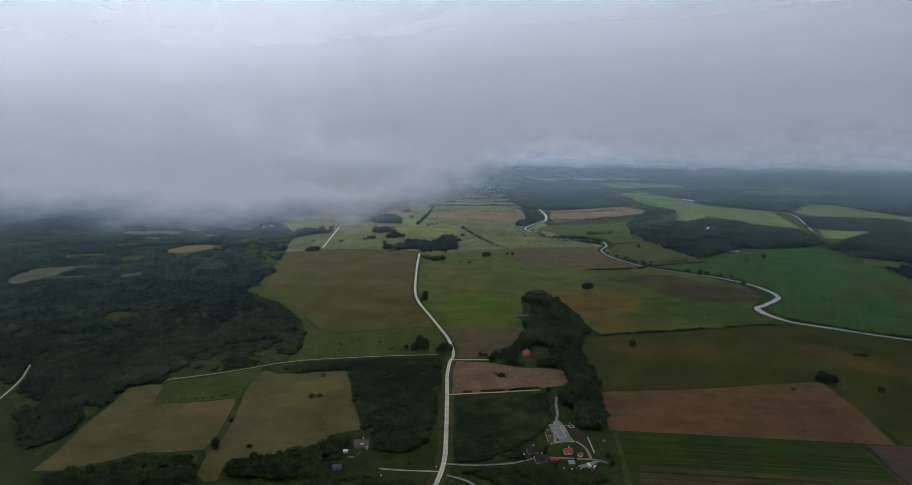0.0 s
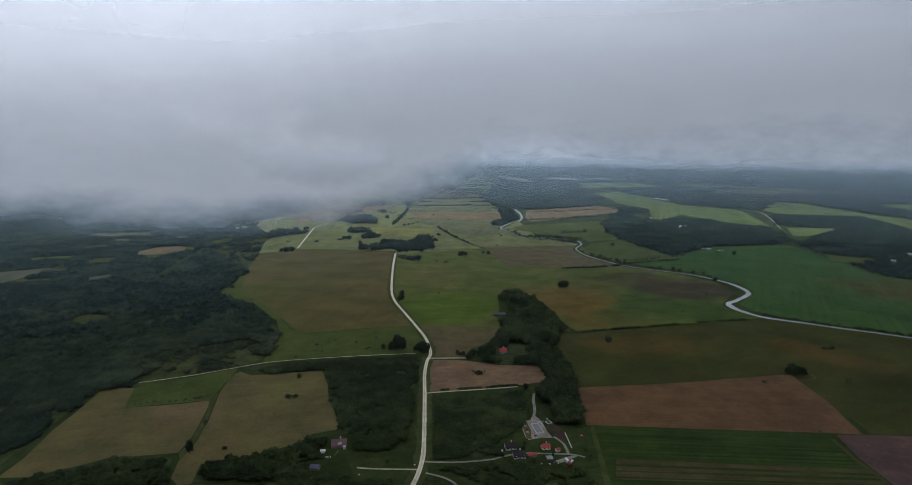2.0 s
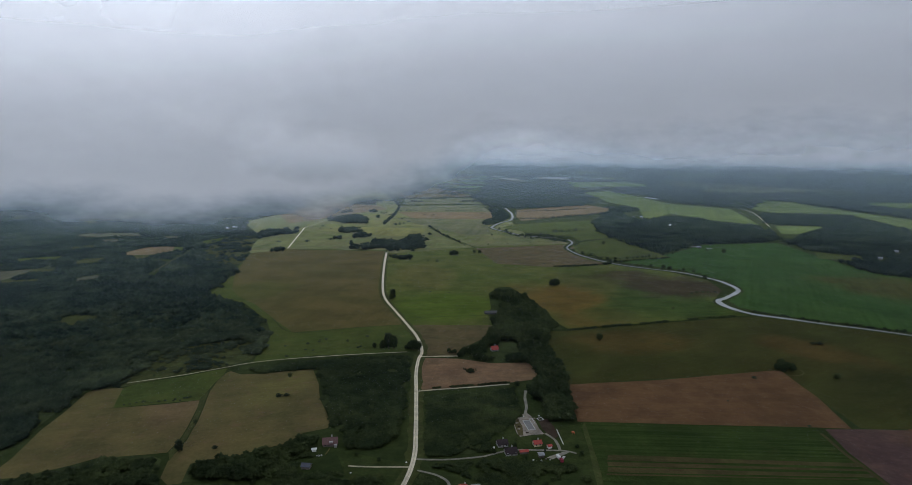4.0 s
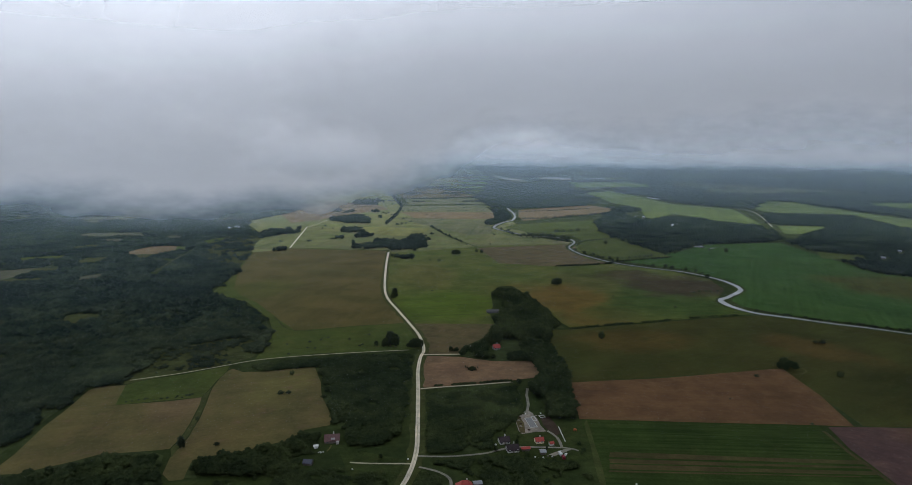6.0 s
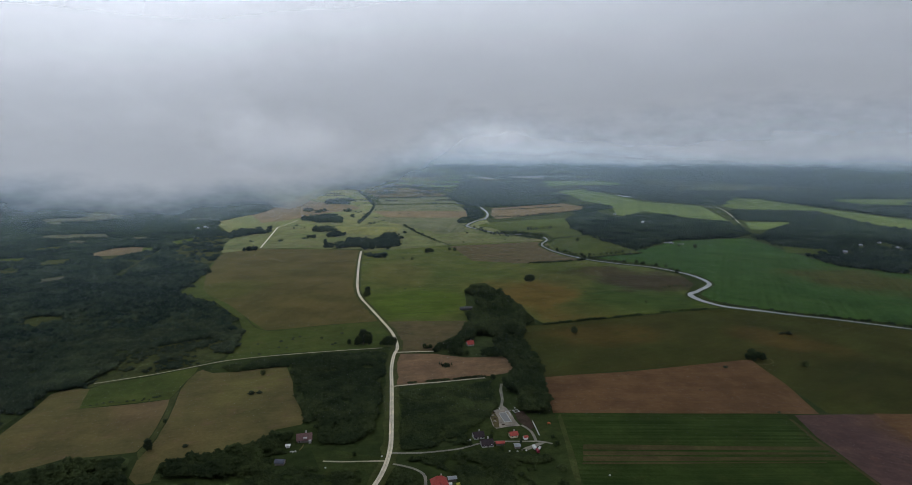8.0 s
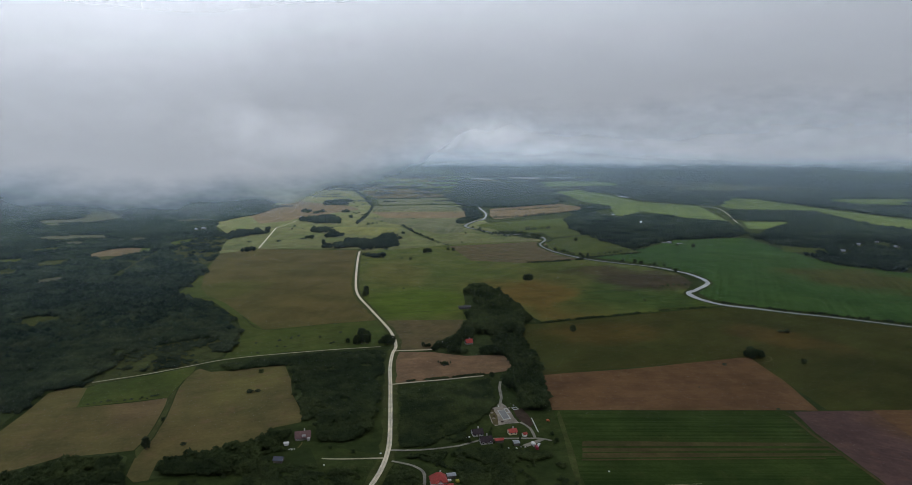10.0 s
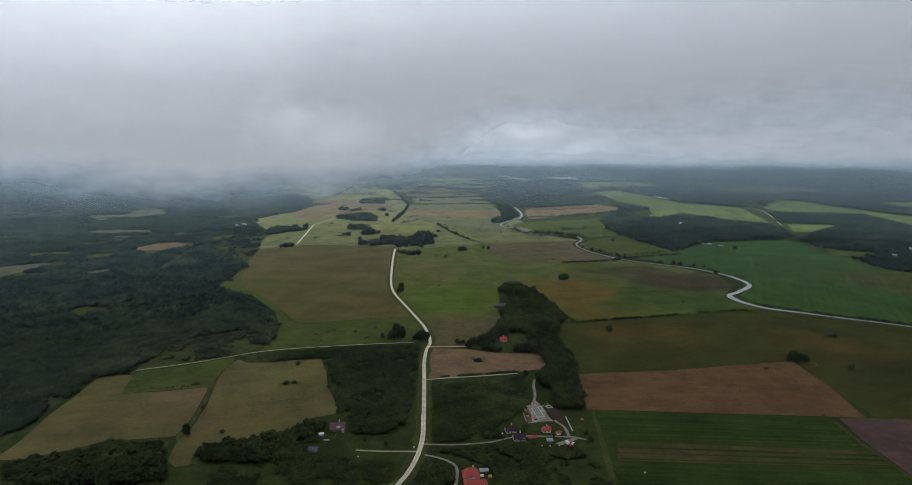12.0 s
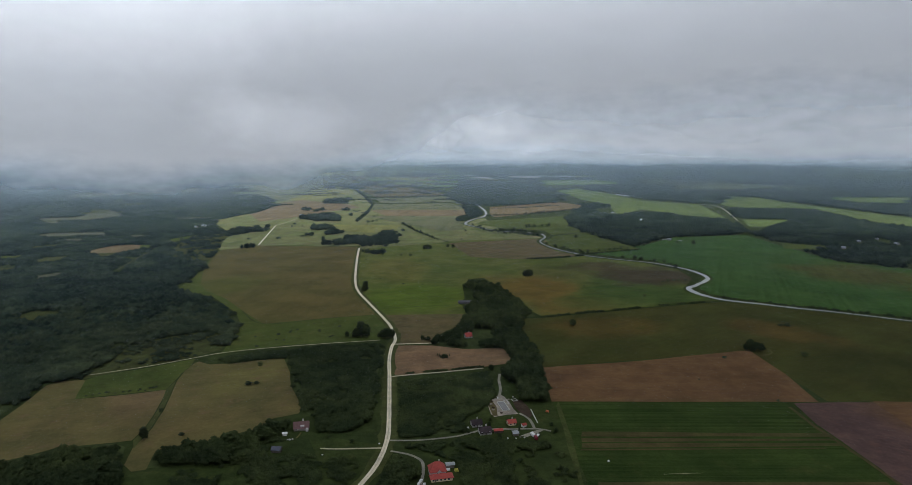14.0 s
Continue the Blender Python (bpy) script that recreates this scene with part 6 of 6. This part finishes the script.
def van(label, x, y, turn, paint, L=6.0):
    t = thing("van", label, "van", pose(x, y, 0.12, 0, 0, turn))
    part("body", box(bmesh.new(), L, 2.2, 2.2, Matrix.Translation((0, 0, 0.4)), 0.25), M[paint], t)
    part("windscreen", box(bmesh.new(), 0.3, 1.8, 0.7, Matrix.Translation((L / 2 - 0.1, 0, 1.5)), 0.05), M["glass"], t)
    for sx in (-L / 3, L / 3):
        for sy in (-1.0, 1.0):
            bm = bmesh.new()
            bmesh.ops.create_cone(bm, cap_ends=True, segments=14, radius1=0.4, radius2=0.4, depth=0.25,
                                  matrix=Matrix.Translation((sx, sy, 0.4)) @ Matrix.Rotation(math.pi / 2, 4, "X"))
            part("wheel", bm, M["tyre"], t)


van("white box van parked on the gravel lane", 101, 442.5, 100, "white", 5.2)
van("dark red van parked behind the white one", 102.2, 436.8, 95, "maroon", 4.2)
car("white car parked in the yard", 105, 442.5, 60, "white")
car("white car parked at the red house", 12.5, 384, 70, "white")
car("white car parked at the red house", 11, 380, 80, "white")
car("white car parked at the red house", 14.5, 379, 75, "white")
car("pale car parked under the trees", 52, 717, 10, "white")
car("pale car parked under the trees", 58, 714, 30, "white")
car("white car beside the gravel lane", 51.5, 461, 20, "white")
for x, y, paint, label in ((123, 487, "orange", "orange garden play frame on the grass"), (145.5, 398, "white", "white wrapped bale on the crop field"),
                           (86, 519, "white", "white wrapped pallet beside the gravel drive"), (100, 520, "white", "white pile at the building site"),
                           (-57, 427.5, "white", "white wrapped bale near the lane"), (-16.5, 441, "white", "white letter box by the road"), (81, 440, "white", "white crate in the yard"), (84, 438.5, "concrete", "pale crate in the yard"), (87, 439, "white", "white crate in the yard"), (91, 441, "timber", "wooden crate in the yard"), (94, 440, "concrete", "pale crate in the yard"), (53, 461, "white", "white crate beside the lane")):
    b = thing("bale" if "bale" in label else "crate", label, "bale" if "bale" in label else "crate", pose(x, y, 0.12, 0, 0, 25))
    part("body", box(bmesh.new(), 1.2, 1.1, 0.9, Matrix(), 0.2), M[paint], b)
frame_t = thing("play_frame", "orange metal play frame on the lawn", "play frame", pose(122.5, 484, 0.12))
part("cover", box(bmesh.new(), 2.6, 2.2, 1.0, Matrix.Translation((0, 0, 0.8)), 0.3), M["orange"], frame_t)
for sx in (-1, 1):
    for sy in (-0.8, 0.8):
        part("leg", box(bmesh.new(), 0.15, 0.15, 0.85, Matrix.Translation((sx, sy, 0))), M["orange"], frame_t)

# far farms, greenhouses and wrapped bales across the river
patch("greenhouse_roofs", PLAN["GREENH"], 0.5, M["slab"], "far pale greenhouse roofs in a long row", "greenhouses")
patch("greenhouse_roofs", PLAN["GREENH3"], 0.6, M["grey_roof"], "far pale shed roofs beside a green field", "greenhouses")
patch("water", PLAN["GREENH2"], 0.5, M["water"], "far bend of the grey river", "river")
far_rng = random.Random(6)
for X, Y in ((1040, 1330), (1235, 1460), (1215, 1375), (1155, 1425), (700, 1515), (795, 2290), (830, 2300), (-178, 1545), (-372, 2360), (-355, 4560)) + FOREST_HOUSES:
    x, y, z, k = warp(X, Y)
    t = thing("house", "pale far house at the edge of woods", "house", Matrix.Translation((x, y, z)) @ Matrix.Rotation(far_rng.uniform(0, 3), 4, "Z"), "far houses")
    bm = bmesh.new()
    L, W = far_rng.uniform(7, 11), far_rng.uniform(6, 8)
    body(bm, L, W, 3, 2.2)
    part("wall", bm, M["slab"], t)
    bm = bmesh.new()
    gable(bm, L, W, 3, 2.2, 0.5, 0.3)
    part("roof", bm, M["grey_roof"], t)
for X, Y in ((1675, 2145), (1660, 2050), (720, 1500), (694, 1530)):
    x, y, z, k = warp(X, Y)
    t = thing("bale_row", "row of pale wrapped bales on pasture", "bales", Matrix.Translation((x, y, z + 0.4)) @ Matrix.Rotation(0.2, 4, "Z"), "bale rows")
    for q in range(8):
        part("bale", box(bmesh.new(), 1.8, 1.5, 1.2, Matrix.Translation((q * 2.1 - 7, 0.3 * (q % 2), 0)), 0.3), M["white_wall"], t)
ribbon("sheet", [(177, 377), (190, 376.5), (203, 376)], 0.3, 0.42, M["track"], "thin white sheet strip on the crop field", "sheet")

# far village under the cloud
vill = random.Random(9)
for k in range(14):
    X, Y = -1500 + vill.uniform(-260, 420), 4480 + vill.uniform(-350, 350)
    x, y, z, s = warp(X, Y)
    t = thing("house", "pale far village house below the cloud", "house", Matrix.Translation((x, y, z)) @ Matrix.Rotation(vill.uniform(0, 3), 4, "Z"), "far village")
    bm = bmesh.new()
    L, W = vill.uniform(7, 13), vill.uniform(5, 7)
    body(bm, L, W, 3.4, 2.0)
    part("wall", bm, M["white_wall"], t)
    bm = bmesh.new()
    gable(bm, L, W, 3.4, 2.0, 0.5, 0.3)
    part("roof", bm, M["grey_roof"], t)

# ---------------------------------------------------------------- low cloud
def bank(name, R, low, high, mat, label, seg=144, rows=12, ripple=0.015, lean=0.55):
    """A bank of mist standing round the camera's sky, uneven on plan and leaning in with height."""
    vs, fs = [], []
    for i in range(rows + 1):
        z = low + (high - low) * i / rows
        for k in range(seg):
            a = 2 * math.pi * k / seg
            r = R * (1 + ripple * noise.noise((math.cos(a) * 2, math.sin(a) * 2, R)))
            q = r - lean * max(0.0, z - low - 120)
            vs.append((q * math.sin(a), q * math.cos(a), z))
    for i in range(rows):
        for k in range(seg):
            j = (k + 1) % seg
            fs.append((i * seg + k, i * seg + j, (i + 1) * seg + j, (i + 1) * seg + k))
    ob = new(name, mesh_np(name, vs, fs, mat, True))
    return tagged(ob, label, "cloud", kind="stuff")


TOP_L = (-38, 14, 36, 13)
BRIGHT = ((-13.5, 2.2, 4.8, 1.8, 0.95), (-9.0, 1.5, 3.4, 1.2, 0.9), (-21, 3.4, 5, 1.8, 0.5), (4.5, 1.6, 3.2, 1.3, 0.92), (9, 2.0, 4.0, 1.6, 0.92), (14, 1.3, 4, 0.9, 0.6), (23, 1.0, 3, 0.5, 0.35))


def gaps(dist, top=0.75):
    """The brighter gaps as they lie in a bank at that distance; each bank opens a little to one side."""
    out = [(*TOP_L, top, dist, 0.35)]
    for i, (az, el, raz, rel, k) in enumerate(BRIGHT):
        out.append((az + 1.4 * math.sin(dist * 0.01 + i), el + 0.35 * math.cos(dist * 0.013 + 2 * i), raz * (1.15 + 0.25 * math.sin(dist + i)), rel * 1.15, k, dist, 1.5))
    return tuple(out)


bank("cloud_bank", 380, 60, 440, cloud_mat("ragged_cloud", 237, 19, 13, 110, 1.0, 0.022, 190, lower=((-29, 16, 25), (-15, 8, 17), (-5, 8, 15)), w=2.3, gap=0.05, fade=0.82, reach=330, side=(-30, 24, 0.94), holes=((*TOP_L, 0.45, 330, 0.3), (-10.5, 1.7, 7, 3.0, 0.32, 380, 1.0), (7.5, 1.7, 6, 3.0, 0.62, 380, 1.0)), tint=(0.94, 0.95, 0.965)), "grey ragged cloud hanging low over the plain")
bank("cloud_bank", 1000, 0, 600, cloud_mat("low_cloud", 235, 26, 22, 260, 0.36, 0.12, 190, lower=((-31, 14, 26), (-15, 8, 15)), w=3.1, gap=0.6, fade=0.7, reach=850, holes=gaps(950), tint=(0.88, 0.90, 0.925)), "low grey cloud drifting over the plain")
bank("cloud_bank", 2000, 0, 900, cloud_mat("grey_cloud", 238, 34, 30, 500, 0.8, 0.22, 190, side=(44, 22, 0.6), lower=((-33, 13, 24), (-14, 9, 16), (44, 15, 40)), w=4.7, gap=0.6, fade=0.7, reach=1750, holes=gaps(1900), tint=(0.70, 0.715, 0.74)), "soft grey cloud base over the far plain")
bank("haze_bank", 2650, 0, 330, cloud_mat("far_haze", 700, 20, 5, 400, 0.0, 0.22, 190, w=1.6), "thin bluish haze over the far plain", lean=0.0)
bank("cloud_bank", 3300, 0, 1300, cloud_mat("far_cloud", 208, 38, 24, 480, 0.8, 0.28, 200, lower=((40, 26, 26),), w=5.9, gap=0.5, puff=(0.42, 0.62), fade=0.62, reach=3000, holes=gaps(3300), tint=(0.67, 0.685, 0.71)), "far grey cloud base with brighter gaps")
bank("cloud_bank", 4300, 60, 1800, cloud_mat("horizon_cloud", 180, 34, 8, 600, 0.98, 0.0, 200, w=6.4, gap=0.15, puff=(0.4, 0.62), squash=0.35, fade=0.62, reach=4000, holes=gaps(4300, 0.7), tint=(0.67, 0.685, 0.705)), "hazy cloud reaching down to the horizon")
# dark bank added behind the eastern cloud to hold back the sky's light
bank("cloud_bank", 4600, 60, 2200, cloud_mat("sky_blocking_cloud", 180, 60, 20, 900, 0.72, w=7.7, side=(54, 26, 0.0), tint=(0.36, 0.37, 0.39)), "dark cloud bank added in the east to block sky light")

# thick cloud disc added overhead, out of view, to shade the near fields
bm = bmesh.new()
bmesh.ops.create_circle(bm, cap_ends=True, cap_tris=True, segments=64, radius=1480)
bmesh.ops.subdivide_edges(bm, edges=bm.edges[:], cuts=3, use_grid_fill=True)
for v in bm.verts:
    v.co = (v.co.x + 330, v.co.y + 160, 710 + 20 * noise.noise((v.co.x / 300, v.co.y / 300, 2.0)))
tagged(new("cloud_deck", bm_mesh("cloud_deck", bm, cloud_mat("shading_cloud", 300, 20, 5, 500, 0.94, w=8.0, gap=0.2, tint=(0.27, 0.28, 0.30)), True)), "dark grey cloud disc added overhead to shade the fields", "cloud", kind="stuff")
